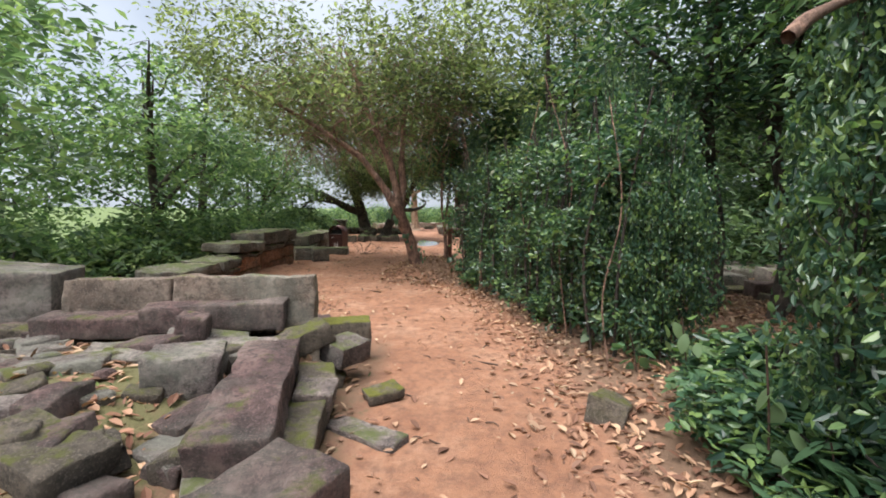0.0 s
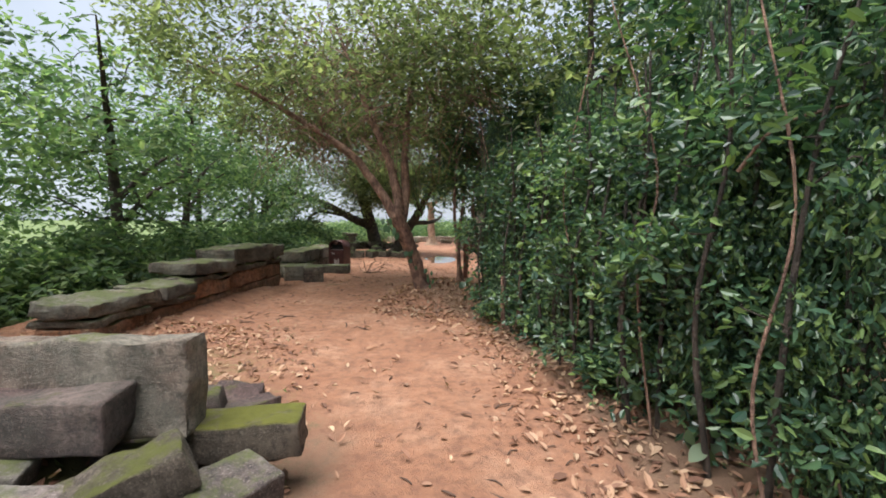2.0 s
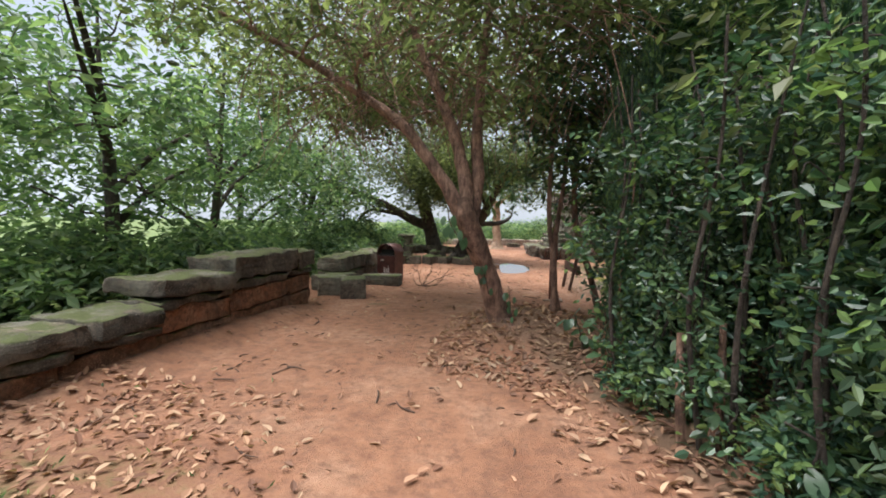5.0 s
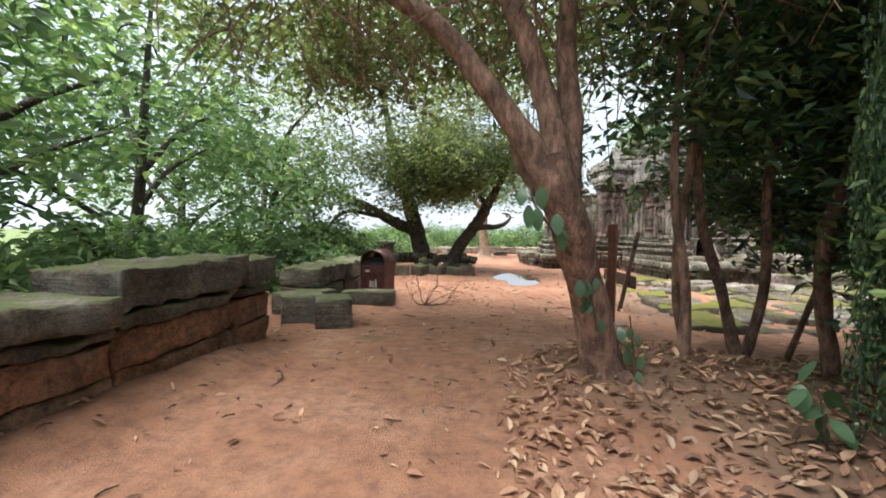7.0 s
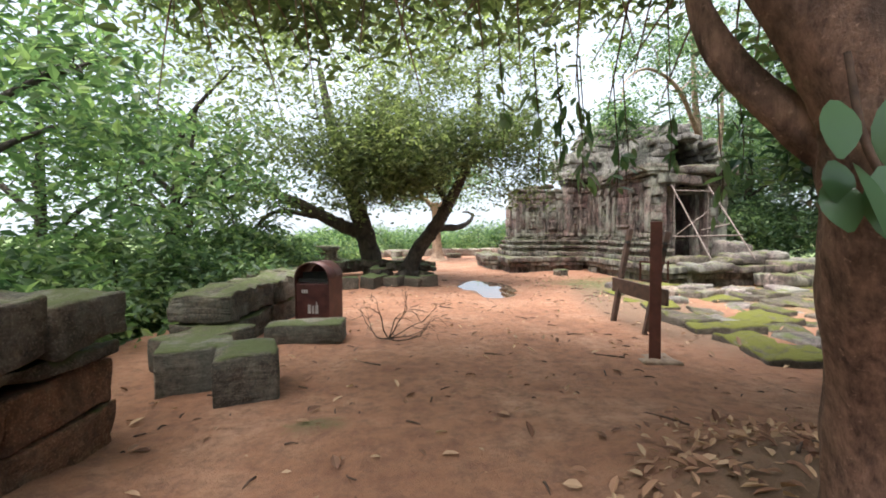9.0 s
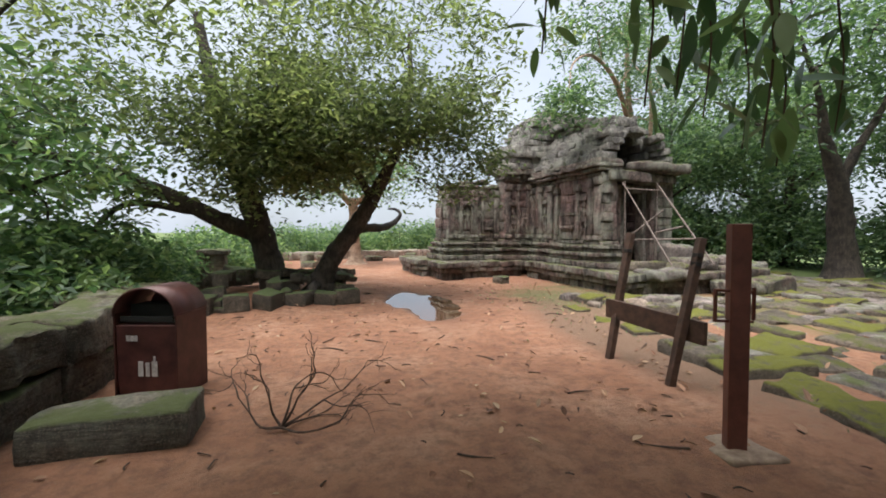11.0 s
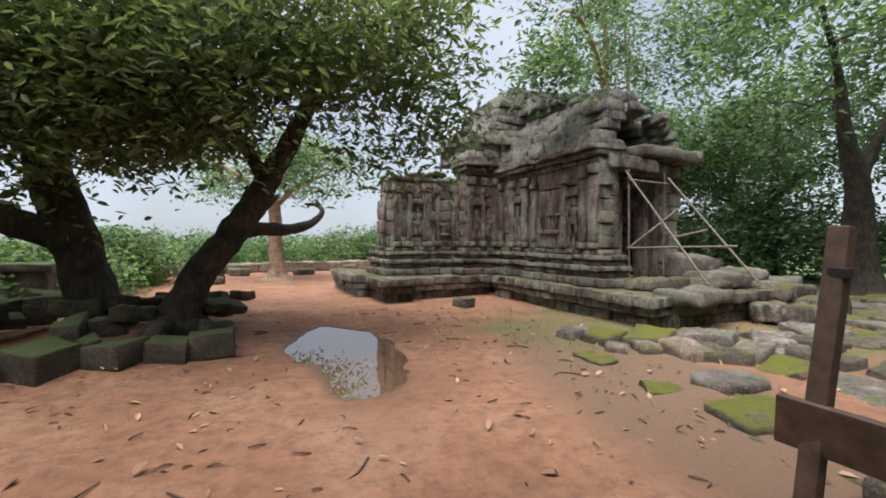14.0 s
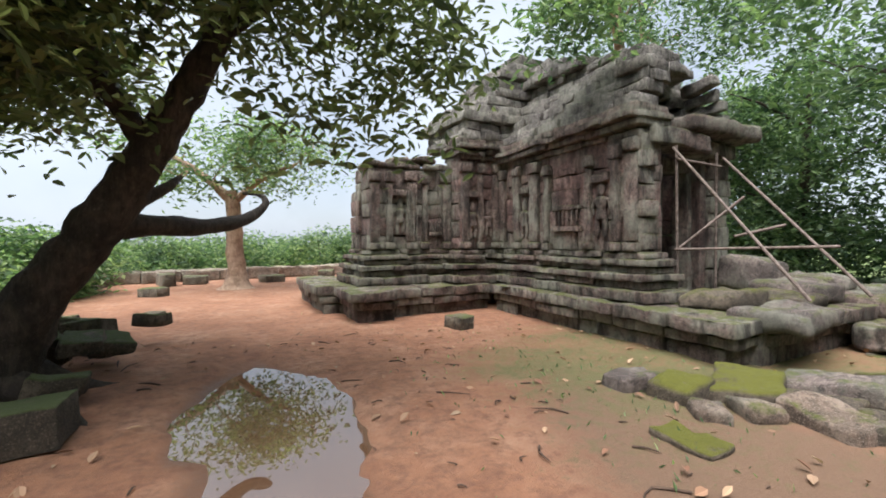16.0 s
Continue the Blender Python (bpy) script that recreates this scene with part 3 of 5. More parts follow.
for k, (label, at, dims, rz, rx, ry, mat) in enumerate(FALLEN):
    stone("fallen_stone", label, "stone", at, dims, rz, rx, ry, mat, 300 + k, 0.03 if "lintel" in label else 0.022, 0.022, cell=0.055, top=24)
for k in range(60):
    x, y = rr.uniform(-4.8, -1.1), rr.uniform(2.8, 6.2)
    stone("rubble_stone", "small broken sandstone piece in the rubble", "stone", (x, y, gz(x, y) - 0.05), (rr.uniform(0.25, 0.7), rr.uniform(0.18, 0.42), rr.uniform(0.1, 0.2)), rr.uniform(0, 180), rr.uniform(-10, 10), rr.uniform(-10, 10), rr.choice([M_SAND, M_MOSS, M_RED]), 400 + k, 0.03, 0.022, "rubble by the path", 0.1)

# ---- litter bin ----
def litter_bin():
    b = thing("litter_bin", "dark red painted metal litter bin with a rounded hood", "litter bin", pose(-4.06, 16.8, gz(-4.06, 16.8) - 0.01, 0, 0, -13))
    w, d, h = 0.52, 0.42, 0.64
    part("body", mesh_from("body", *rough_box(w, d, h, 1, 0.002, 0.012, 0.2), M_BIN), b)
    for sx in (-1, 1):
        part("side_panel", mesh_from("side_panel", *moved(rough_box(0.016, d + 0.014, 0.74, 2, 0.001, 0.004, 0.3), pose(sx * (w / 2 + 0.009), 0, 0)), M_BIN), b)
    n = 14
    outer, inner = [], []
    for i in range(n + 1):
        a = math.pi * i / n
        for ys in (-1, 1):
            outer.append((0.277 * math.cos(a), ys * (d / 2 + 0.02), 0.72 + 0.24 * math.sin(a)))
            inner.append((0.265 * math.cos(a), ys * (d / 2 + 0.02), 0.715 + 0.226 * math.sin(a)))
    v = np.array(outer + inner)
    m = 2 * (n + 1)
    f = []
    for i in range(n):
        a0, a1, b0, b1 = 2 * i, 2 * i + 1, 2 * i + 2, 2 * i + 3
        f += [[a0, b0, b1, a1], [m + a0, m + a1, m + b1, m + b0], [a0, m + a0, m + b0, b0], [a1, b1, m + b1, m + a1]]
    part("hood", mesh_from("hood", v, f, M_BIN, True), b)
    back = [(0.255 * math.cos(math.pi * i / n), d / 2 - 0.01, 0.715 + 0.226 * math.sin(math.pi * i / n)) for i in range(n + 1)]
    bv = np.array(back + [(0, d / 2 - 0.01, 0.715)])
    part("hood_back", mesh_from("hood_back", bv, np.array([[i, i + 1, n + 1] for i in range(n)]), M_BIN), b)
    # solid black pieces: the shade under the hood and in its slot, as colour
    part("hood_inside", mesh_from("hood_inside", *moved(rough_box(0.46, 0.2, 0.14, 4, 0, 0.01, 0.3), pose(0, 0.02, 0.66)), M_SHADE), b, "black block painted as shade under the hood")
    part("opening", mesh_from("opening", *moved(rough_box(0.46, 0.02, 0.05, 1, 0, 0.003, 0.4), pose(0, -d / 2 + 0.03, 0.66)), M_SHADE), b, "black strip painted as shade in the slot")
    for k, (x, z, ww, hh) in enumerate([(-0.045, 0.2, 0.045, 0.13), (0.015, 0.2, 0.035, 0.12), (0.075, 0.2, 0.05, 0.13), (-0.15, 0.5, 0.03, 0.05), (-0.115, 0.5, 0.03, 0.05), (-0.08, 0.5, 0.03, 0.05)]):
        part("printed_mark", mesh_from("printed_mark", *moved(rough_box(ww, 0.004, hh, 3, 0, 0.001, 0.4), pose(x, -d / 2 - 0.004, z)), M_WHITE), b, "faded white print")
    part("bottle_neck", mesh_from("bottle_neck", *moved(rough_box(0.018, 0.004, 0.045, 3, 0, 0.001, 0.4), pose(0.075, -d / 2 - 0.004, 0.33)), M_WHITE), b, "faded white print")


litter_bin()


# ---- timber fence pieces ----
def beam(a, b, w, d, seed=0, amp=0.004):
    """A squared timber from a to b."""
    a, b = Vector(a), Vector(b)
    v, f = rough_box(w, d, (b - a).length, seed, amp, 0.008, 0.25, 5)
    m = Matrix.Translation(a) @ (b - a).to_track_quat("Z", "Y").to_matrix().to_4x4()
    return moved((v, f), m)


barrier = thing("timber_barrier", "leaning barrier of two dark posts and one board", "barrier")
part("post", mesh_from("post", *beam((0.42, 16.9, -0.1), (0.69, 16.92, 1.42), 0.085, 0.07, 1), M_WOOD), barrier)
part("post", mesh_from("post", *beam((0.5, 16.04, -0.1), (0.78, 16.0, 1.38), 0.085, 0.07, 2), M_WOOD), barrier)
part("board", mesh_from("board", *beam((0.49, 17.04, 0.56), (0.71, 15.84, 0.52), 0.05, 0.22, 3), M_WOOD), barrier)
# mortise holes are not cut: black blocks give their shade as colour
for x, y, z in ((0.735, 16.0, 1.12), (0.748, 16.0, 1.2), (0.655, 16.9, 1.2)):
    part("notch", mesh_from("notch", *moved(rough_box(0.05, 0.075, 0.04, 1, 0, 0.002, 0.3), pose(x - 0.012, y - 0.006, z)), M_SHADE), barrier, "black block painted as a shaded mortise hole")

post = thing("signpost", "squared red-brown post set in a concrete footing", "post")
part("post", mesh_from("post", *beam((0.1, 14.93, -0.1), (0.11, 14.95, 1.49), 0.12, 0.11, 5, 0.002), M_POST), post)
part("footing", mesh_from("footing", *moved(rough_box(0.42, 0.4, 0.1, 6, 0.03, 0.05, 0.08), pose(0.1, 14.93, gz(0.1, 14.9) - 0.075)), M_CONC, True), post, "worn concrete pad")
for z in (1.06, 0.86):
    part("bracket", mesh_from("bracket", *beam((-0.06, 14.95, z), (0.24, 14.95, z - 0.02), 0.02, 0.02, 7, 0), M_POST), post)
for x in (-0.06, 0.24):
    part("bracket", mesh_from("bracket", *beam((x, 14.95, 0.85), (x, 14.95, 1.07), 0.02, 0.025, 8, 0), M_POST), post)

# ---- temple ----
# its own plan: u runs along the doorway front, v runs back from it, the origin is the corner of the long wall
TM = pose(3.6, 22.7, 0, 0, 0, 7)
temple = thing("temple", "ruined ancient sandstone shrine with carved walls and collapsed roof", "temple", TM)
tr = random.Random(21)


def tsection(name, u0, u1, v0, v1, z0, z1, label="", mat=None):
    """A core mesh of the temple that carries the stones of one section."""
    v, f = rough_box(u1 - u0, v1 - v0, z1 - z0, 5, 0.01, 0.02, 0.4, 7)
    return part(name, mesh_from(name, *moved((v, f), pose((u0 + u1) / 2, (v0 + v1) / 2, z0)), mat or M_TEMPLE, True), temple, label)


SECTION = [None]


def tblock(name, u0, u1, v0, v1, z0, z1, mat=None, amp=0.02, soft=0.014, cell=0.12, label="", gap=0.012, tilt=0.8):
    """A stone of the temple between the given bounds along it, across it and up."""
    me = mesh_from(name, *rough_box(u1 - u0 - gap, v1 - v0 - gap, z1 - z0 - gap * 0.6, tr.randrange(9999), amp, soft, cell, 7), mat or M_TEMPLE, True)
    return part(name, me, SECTION[0], label, pose((u0 + u1) / 2, (v0 + v1) / 2, z0, tr.uniform(-tilt, tilt), tr.uniform(-tilt, tilt), tr.uniform(-tilt, tilt)))


def tcourse(u0, u1, v0, v1, z0, z1, length=0.6, along="u", ragged=0.012, **kw):
    """A course of blocks, split along u or v, each a little proud of or behind the next."""
    lo, hi = (u0, u1) if along == "u" else (v0, v1)
    s = lo
    while s < hi - 0.02:
        ln = length * tr.uniform(0.7, 1.35)
        e = hi if hi - s - ln < length * 0.4 else s + ln
        j = tr.uniform(-ragged, ragged)
        if along == "u":
            tblock("block", s, e, v0 + j, v1, z0, z1, **kw)
        else:
            tblock("block", u0 + j, u1, s, e, z0, z1, **kw)
        s = e


def tbase(u0, u1, v0, v1, along):
    """The moulded foot of a wall: courses that step in and out as they rise."""
    for z0, z1, out in BASE:
        if along == "v":
            tcourse(u0 - out, u1, v0 - out, v1, z0, z1, 0.75, "v", soft=0.014)
        else:
            tcourse(u0 - out, u1, v0 - out, v1, z0, z1, 0.7, "u", soft=0.014)


def twall(u0, u1, v0, v1, z0, z1, along, length=0.55, mats=None):
    z = z0
    while z < z1 - 0.02:
        h = tr.choice([0.24, 0.28, 0.33, 0.36])
        if z1 - z - h < 0.16:
            h = z1 - z
        tcourse(u0, u1, v0, v1, z, z + h, length, along, mat=tr.choice(mats or [M_TEMPLE, M_TEMPLE, M_REDT]))
        z += h


BASE = [(0.52, 0.68, 0.34), (0.68, 0.79, 0.22), (0.79, 0.9, 0.28), (0.9, 0.99, 0.15), (0.99, 1.09, 0.2), (1.09, 1.19, 0.07)]

# platform, in two courses, the lower one set back
SECTION[0] = tsection("plinth", 0.0, 2.9, -1.9, 5.2, -0.2, 0.46, "moulded stone plinth")
for lo, hi, inset, ln in ((-0.2, 0.2, 0.16, 0.9), (0.2, 0.34, 0.06, 0.7), (0.34, 0.52, 0.0, 0.85)):
    tcourse(-0.58 + inset, 0.15, -1.95 + inset, 2.6, lo, hi, ln, "v", soft=0.018, ragged=0.03)
    tcourse(0.1, 3.2, -2.05 + inset, -1.3, lo, hi, ln, "u", soft=0.018, ragged=0.04)
    tcourse(-2.6, -0.5, 2.6 + inset, 3.4, lo, hi, ln, "u", soft=0.018, ragged=0.03)
    tcourse(-3.4 + inset, -2.55, 2.35 + inset, 3.5, lo, hi, ln, "u", soft=0.018, ragged=0.03)
    tcourse(-3.75 + inset, -2.7, 3.5, 6.2, lo, hi, ln, "v", soft=0.018, ragged=0.03)
tblock("plinth_core", -2.8, 0.1, 3.3, 6.1, -0.1, 0.5, amp=0.01)

SECTION[0] = tsection("wall", 0.35, 0.6, 0.2, 3.2, 0.5, 2.9, "carved sandstone wall")
# the long wall, the raised inner bay, the wing and its lower return
tbase(0.0, 0.5, -0.35, 3.2, "v")
twall(0.0, 0.5, -0.35, 3.2, 1.19, 2.86, "v")
tbase(-0.95, 0.4, 3.1, 3.7, "u")
twall(-0.95, 0.4, 3.1, 3.7, 1.19, 3.05, "u")
tbase(-2.7, -0.9, 3.55, 4.2, "u")
twall(-2.7, -0.9, 3.55, 4.2, 1.19, 2.8, "u")
tbase(-2.75, -2.3, 4.2, 4.8, "v")
twall(-2.75, -2.3, 4.2, 4.85, 1.19, 2.42, "v", 0.4)
twall(-0.97, -0.5, 3.12, 3.7, 1.19, 3.05, "v", 0.4)
twall(-2.5, 2.9, 5.0, 5.4, 0.52, 3.0, "u", 0.9)
twall(2.5, 2.95, 0.4, 5.2, 0.52, 3.2, "v", 0.9)
# pilasters: (u, v, half width, top, which way they face)
for u, v, w, top, way in ((0, -0.25, 0.1, 2.8, "v"), (0, 0.02, 0.08, 2.75, "v"), (0, 0.55, 0.07, 2.7, "v"), (0, 1.55, 0.07, 2.7, "v"), (0, 1.9, 0.12, 2.8, "v"), (0, 2.45, 0.1, 2.8, "v"), (0, 2.95, 0.1, 2.8, "v"), (-0.85, 3.1, 0.09, 2.95, "u"), (-0.5, 3.1, 0.06, 2.95, "u"), (-0.12, 3.1, 0.08, 2.95, "u"), (-2.6, 3.55, 0.1, 2.7, "u"), (-2.3, 3.55, 0.07, 2.7, "u"), (-1.85, 3.55, 0.1, 2.75, "u"), (-1.55, 3.55, 0.06, 2.7, "u"), (-1.05, 3.55, 0.1, 2.75, "u")):
    for name, z0, z1, grow in (("pilaster_base", 1.19, 1.33, 0.03), ("pilaster", 1.33, top - 0.2, 0), ("pilaster_capital", top - 0.2, top, 0.03)):
        a, out = w + grow, 0.085 + grow
        if way == "v":
            tblock(name, u - out, u + 0.05, v - a, v + a, z0, z1, soft=0.025, gap=0.006, cell=0.09, tilt=0.4)
        else:
            tblock(name, u - a, u + a, v - out, v + 0.05, z0, z1, soft=0.025, gap=0.006, cell=0.09, tilt=0.4)
# the framed panel with stub balusters on the long wall, and a blind window on the wing
tblock("panel_sill", -0.08, 0.05, 0.75, 1.4, 1.5, 1.6)
tblock("panel_head", -0.07, 0.05, 0.75, 1.4, 1.86, 1.95)
for k in range(6):
    tblock("baluster", -0.06, 0.05, 0.79 + 0.1 * k, 0.85 + 0.1 * k, 1.6, 1.86, gap=0.004, cell=0.05)
tblock("panel_sill", -1.48, -1.15, 3.46, 3.6, 1.45, 1.54)
for k in range(4):
    tblock("baluster", -1.46 + 0.085 * k, -1.41 + 0.085 * k, 3.48, 3.6, 1.54, 1.76, gap=0.004, cell=0.05)
# fluted strips that run the height of the wing
for u in (-1.95, -1.9, -1.84, -1.78):
    tblock("flute", u, u + 0.035, 3.43, 3.56, 1.34, 2.5, soft=0.012, gap=0.004, cell=0.1, tilt=0.2)


def figure(u, v, z, h, across=True):
    """A worn figure in low relief, kept to plain rounded shapes in one mesh."""
    def blob(rows):
        v, f = tube([(x * h, 0, z * h, q * h) for x, z, q in rows], 9, 4, 31, 0.12)
        return v * np.array([1, 0.55, 1]), f

    shapes = [blob([(0, 0.28, 0.02), (0, 0.32, 0.13), (0, 0.48, 0.1), (0, 0.64, 0.14), (0, 0.72, 0.05)]), blob([(0, 0.7, 0.03), (0, 0.76, 0.08), (0, 0.84, 0.085), (0, 0.94, 0.05), (0, 1.02, 0.01)])]
    for sx in (-1, 1):
        shapes.append(blob([(sx * 0.07, 0.34, 0.07), (sx * 0.09, 0.16, 0.055), (sx * 0.08, 0.04, 0.045), (sx * 0.12, 0.0, 0.03)]))
        shapes.append(blob([(sx * 0.13, 0.66, 0.045), (sx * 0.21, 0.52, 0.04), (sx * 0.17, 0.38, 0.03)]))
    part("relief_figure", mesh_from("relief_figure", *join(shapes), M_TEMPLE, True), temple, "worn standing relief carving", pose(u, v, z, 0, 0, 0 if across else 90))


figure(-2.08, 3.53, 1.5, 0.72)
figure(-0.68, 3.06, 1.42, 0.72)
figure(-0.3, 3.07, 1.45, 0.6)
figure(-0.03, 2.2, 1.4, 0.75, False)
figure(-0.03, 0.3, 1.42, 0.85, False)
for u0, u1, v0, v1 in ((-2.25, -1.95, 3.42, 3.6), (-0.8, -0.56, 2.98, 3.15), (-0.1, 0.05, 2.05, 2.35), (-0.1, 0.05, 0.12, 0.48)):
    tblock("niche_head", u0, u1, v0, v1, 2.24, 2.38)

SECTION[0] = tsection("roof", 0.5, 0.8, 1.6, 3.6, 3.2, 3.6, "collapsed corbelled roof", M_ROOF)
# cornices along the long wall and round the inner bay
for z0, z1, out in ((2.84, 2.94, 0.05), (2.94, 3.05, 0.15), (3.05, 3.15, 0.23), (3.15, 3.28, 0.12)):
    tcourse(-out, 0.6, -0.35 - out * 0.5, 3.2, z0, z1, 0.8, "v", soft=0.014, ragged=0.03, amp=0.03)
    tcourse(-0.95 - out * 0.6, 0.3, 3.1 - out, 3.8, z0 + 0.16, z1 + 0.16, 0.55, "u", soft=0.014, ragged=0.03, amp=0.03)
tcourse(-2.75, -0.95, 3.5, 4.25, 2.8, 2.94, 0.5, "u", soft=0.04, ragged=0.05, amp=0.05, tilt=3)
tcourse(-2.2, -1.2, 3.65, 4.25, 2.94, 3.08, 0.45, "u", soft=0.04, ragged=0.06, amp=0.05, tilt=3)
# corbelled courses drawing in to the ridge, broken away towards the front
for k in range(7):
    z0, inn = 3.28 + 0.19 * k, 0.02 + 0.14 * k + (0.04 if k % 2 else 0)
    front = (-0.3, -0.3, -0.34, -0.2, 0.0, 0.15, 0.7)[k]
    tcourse(inn, inn + 0.42, front, 3.3, z0, z0 + 0.19, 0.55, "v", amp=0.035, soft=0.018, tilt=2.0, ragged=0.05, mat=M_ROOF)
    tcourse(2.6 - inn - 0.4, 2.8 - inn, 0.35 + 0.05 * k, 3.3, z0, z0 + 0.19, 0.8, "v", amp=0.03, soft=0.018, mat=M_ROOF)
tcourse(0.85, 1.75, 0.35, 3.3, 4.46, 4.62, 0.6, "v", amp=0.04, soft=0.03, tilt=2, ragged=0.06, mat=M_ROOF)
for k in range(3):
    tcourse(0.65 + 0.12 * k, 1.9 - 0.1 * k, 1.5 + 0.5 * k, 3.3, 4.62 + 0.18 * k, 4.8 + 0.18 * k, 0.55, "v", amp=0.04, soft=0.02, tilt=2, ragged=0.07, mat=M_ROOF)
# the higher stump of the tower over the inner bay
for k, (u0, u1, v0) in enumerate([(-0.9, 2.4, 3.05), (-0.86, 2.4, 3.1), (-0.92, 2.3, 3.0), (-0.8, 2.3, 3.12), (-0.3, 2.2, 3.15), (-0.05, 2.2, 3.1), (0.0, 2.1, 3.2), (0.05, 2.0, 3.1), (0.25, 1.9, 3.25), (0.5, 1.8, 3.2)]):
    z0 = 3.42 + 0.2 * k
    tcourse(u0, u1, v0, 3.9, z0, z0 + 0.2, 0.55, "u", amp=0.035, soft=0.018, tilt=1.8, ragged=0.05, mat=M_ROOF)
    tcourse(u0, u0 + 0.6, 3.9, 5.0, z0, z0 + 0.2, 0.55, "v", amp=0.035, soft=0.018, tilt=1.8, ragged=0.05, mat=M_ROOF)
# block added inside to stop light from behind reaching the gap and doorway
tblock("vault_end", 0.6, 2.4, 3.3, 3.7, 0.5, 4.0, amp=0.02, cell=0.3)

SECTION[0] = tsection("doorway", 0.6, 2.6, 0.1, 0.5, 0.3, 0.56, "open doorway with cracked lintels")
# front: the corner pier, jambs, lintels and the broken gable with its dark gap
for k in range(7):
    tblock("pier_block", -0.03 + tr.uniform(-0.02, 0.03), 0.32 + tr.uniform(-0.04, 0.05), -0.42 + tr.uniform(-0.03, 0.03), 0.2, 1.19 + 0.24 * k, 1.43 + 0.24 * k, amp=0.03, soft=0.02)
for z0, z1, out in BASE:
    tblock("pier_foot", -out, 0.42 + 0.3 * out, -0.42 - out, 0.2, z0, z1, soft=0.014)
twall(0.32, 0.72, -0.02, 0.35, 0.52, 2.75, "u", 0.4)
twall(2.05, 2.62, -0.05, 0.45, 0.52, 2.95, "u", 0.45)
tblock("door_jamb", 0.72, 0.9, 0.0, 0.3, 0.52, 2.7, M_REDT, cell=0.2)
tblock("door_jamb", 0.98, 1.1, 0.1, 0.4, 0.52, 2.6, cell=0.2)
tblock("door_jamb", 1.72, 1.86, 0.1, 0.4, 0.52, 2.6, cell=0.2)
tblock("door_jamb", 1.9, 2.08, 0.0, 0.3, 0.52, 2.7, M_REDT, cell=0.2)
tblock("door_head", 0.95, 1.9, 0.1, 0.4, 2.45, 2.68, M_REDT)
tblock("lintel", 0.15, 1.5, -0.45, 0.15, 2.72, 2.96, amp=0.05, soft=0.03, cell=0.09, label="cracked stone lintel", tilt=2)
tblock("lintel", 1.0, 2.85, -0.5, 0.1, 2.96, 3.27, amp=0.04, soft=0.09, cell=0.09, label="long stone lintel")
tblock("lintel", 1.5, 2.6, -0.2, 0.3, 2.7, 2.95, amp=0.03, soft=0.04, cell=0.1, label="long stone lintel")
tcourse(0.1, 0.72, -0.3, 0.3, 2.9, 3.28, 0.4, "u", amp=0.03)
for k, (a, b) in enumerate([(0.55, 2.25), (0.42, 2.2), (0.5, 2.1), (0.75, 1.95)]):
    z0 = 3.28 + 0.19 * k
    tcourse(0.25, a, -0.25, 0.35, z0, z0 + 0.19, 0.4, "u", amp=0.04, soft=0.02, tilt=2, ragged=0.06, mat=M_ROOF)
    tcourse(b, 2.5 - 0.1 * k, -0.1, 0.45, z0, z0 + 0.19, 0.4, "u", amp=0.04, soft=0.03, tilt=3, ragged=0.06, mat=M_ROOF)
tcourse(0.75, 1.9, 0.15, 0.5, 4.04, 4.22, 0.5, "u", amp=0.05, soft=0.03, tilt=3, ragged=0.08, mat=M_ROOF)
tcourse(0.8, 1.5, 0.1, 0.5, 4.22, 4.44, 0.45, "u", amp=0.05, soft=0.03, tilt=3, ragged=0.08, mat=M_ROOF)
# slabs lying on the platform and heaped beside it
for u0, u1, v0, v1, z0, z1 in ((0.0, 0.95, -1.55, -0.9, 0.5, 0.72), (0.85, 1.6, -1.9, -1.1, 0.5, 0.68), (1.5, 2.3, -1.8, -0.9, 0.5, 0.8), (-0.1, 1.0, -2.3, -1.55, 0.36, 0.62), (1.9, 2.7, -0.9, -0.2, 0.52, 1.1), (2.3, 3.3, -2.3, -1.3, 0.3, 0.62), (2.5, 3.6, -2.7, -1.9, 0.0, 0.42), (1.6, 2.6, -2.75, -2.0, 0.0, 0.36), (3.1, 4.0, -1.8, -0.9, 0.1, 0.66), (2.4, 3.2, -1.6, -0.7, 0.62, 0.84)):
    tblock("loose_slab", u0, u1, v0, v1, z0, z1, amp=0.05, soft=0.08, cell=0.1, tilt=3, label="broken stone slab", mat=tr.choice([M_TEMPLE, M_MOSS, M_SAND]))

# timber shoring that props the doorway
shoring = thing("shoring", "grey timber poles propping the temple doorway", "scaffold", TM)
for k, (a, b) in enumerate([((0.5, -0.5, 2.66), (0.4, -2.16, 0.7)), ((1.63, -0.52, 2.6), (1.45, -2.29, 0.7)), ((0.55, -0.5, 1.22), (1.32, -2.05, 1.27)), ((0.62, -0.5, 0.6), (0.6, -0.48, 2.7)), ((1.75, -0.35, 0.6), (1.75, -0.35, 2.72)), ((0.55, -0.52, 2.5), (1.8, -0.4, 2.5)), ((0.62, -0.52, 1.24), (1.3, -1.0, 1.95)), ((1.52, -1.4, 1.55), (1.0, -1.05, 1.4))]):
    a, b = Vector(a), Vector(b)
    rows = [(*(a.lerp(b, s)), 0.019) for s in (0, 0.33, 0.66, 1)]
    part("pole", mesh_from("pole", *tube(rows, 7, 2, k, 0.1), M_POLEW, True), shoring)

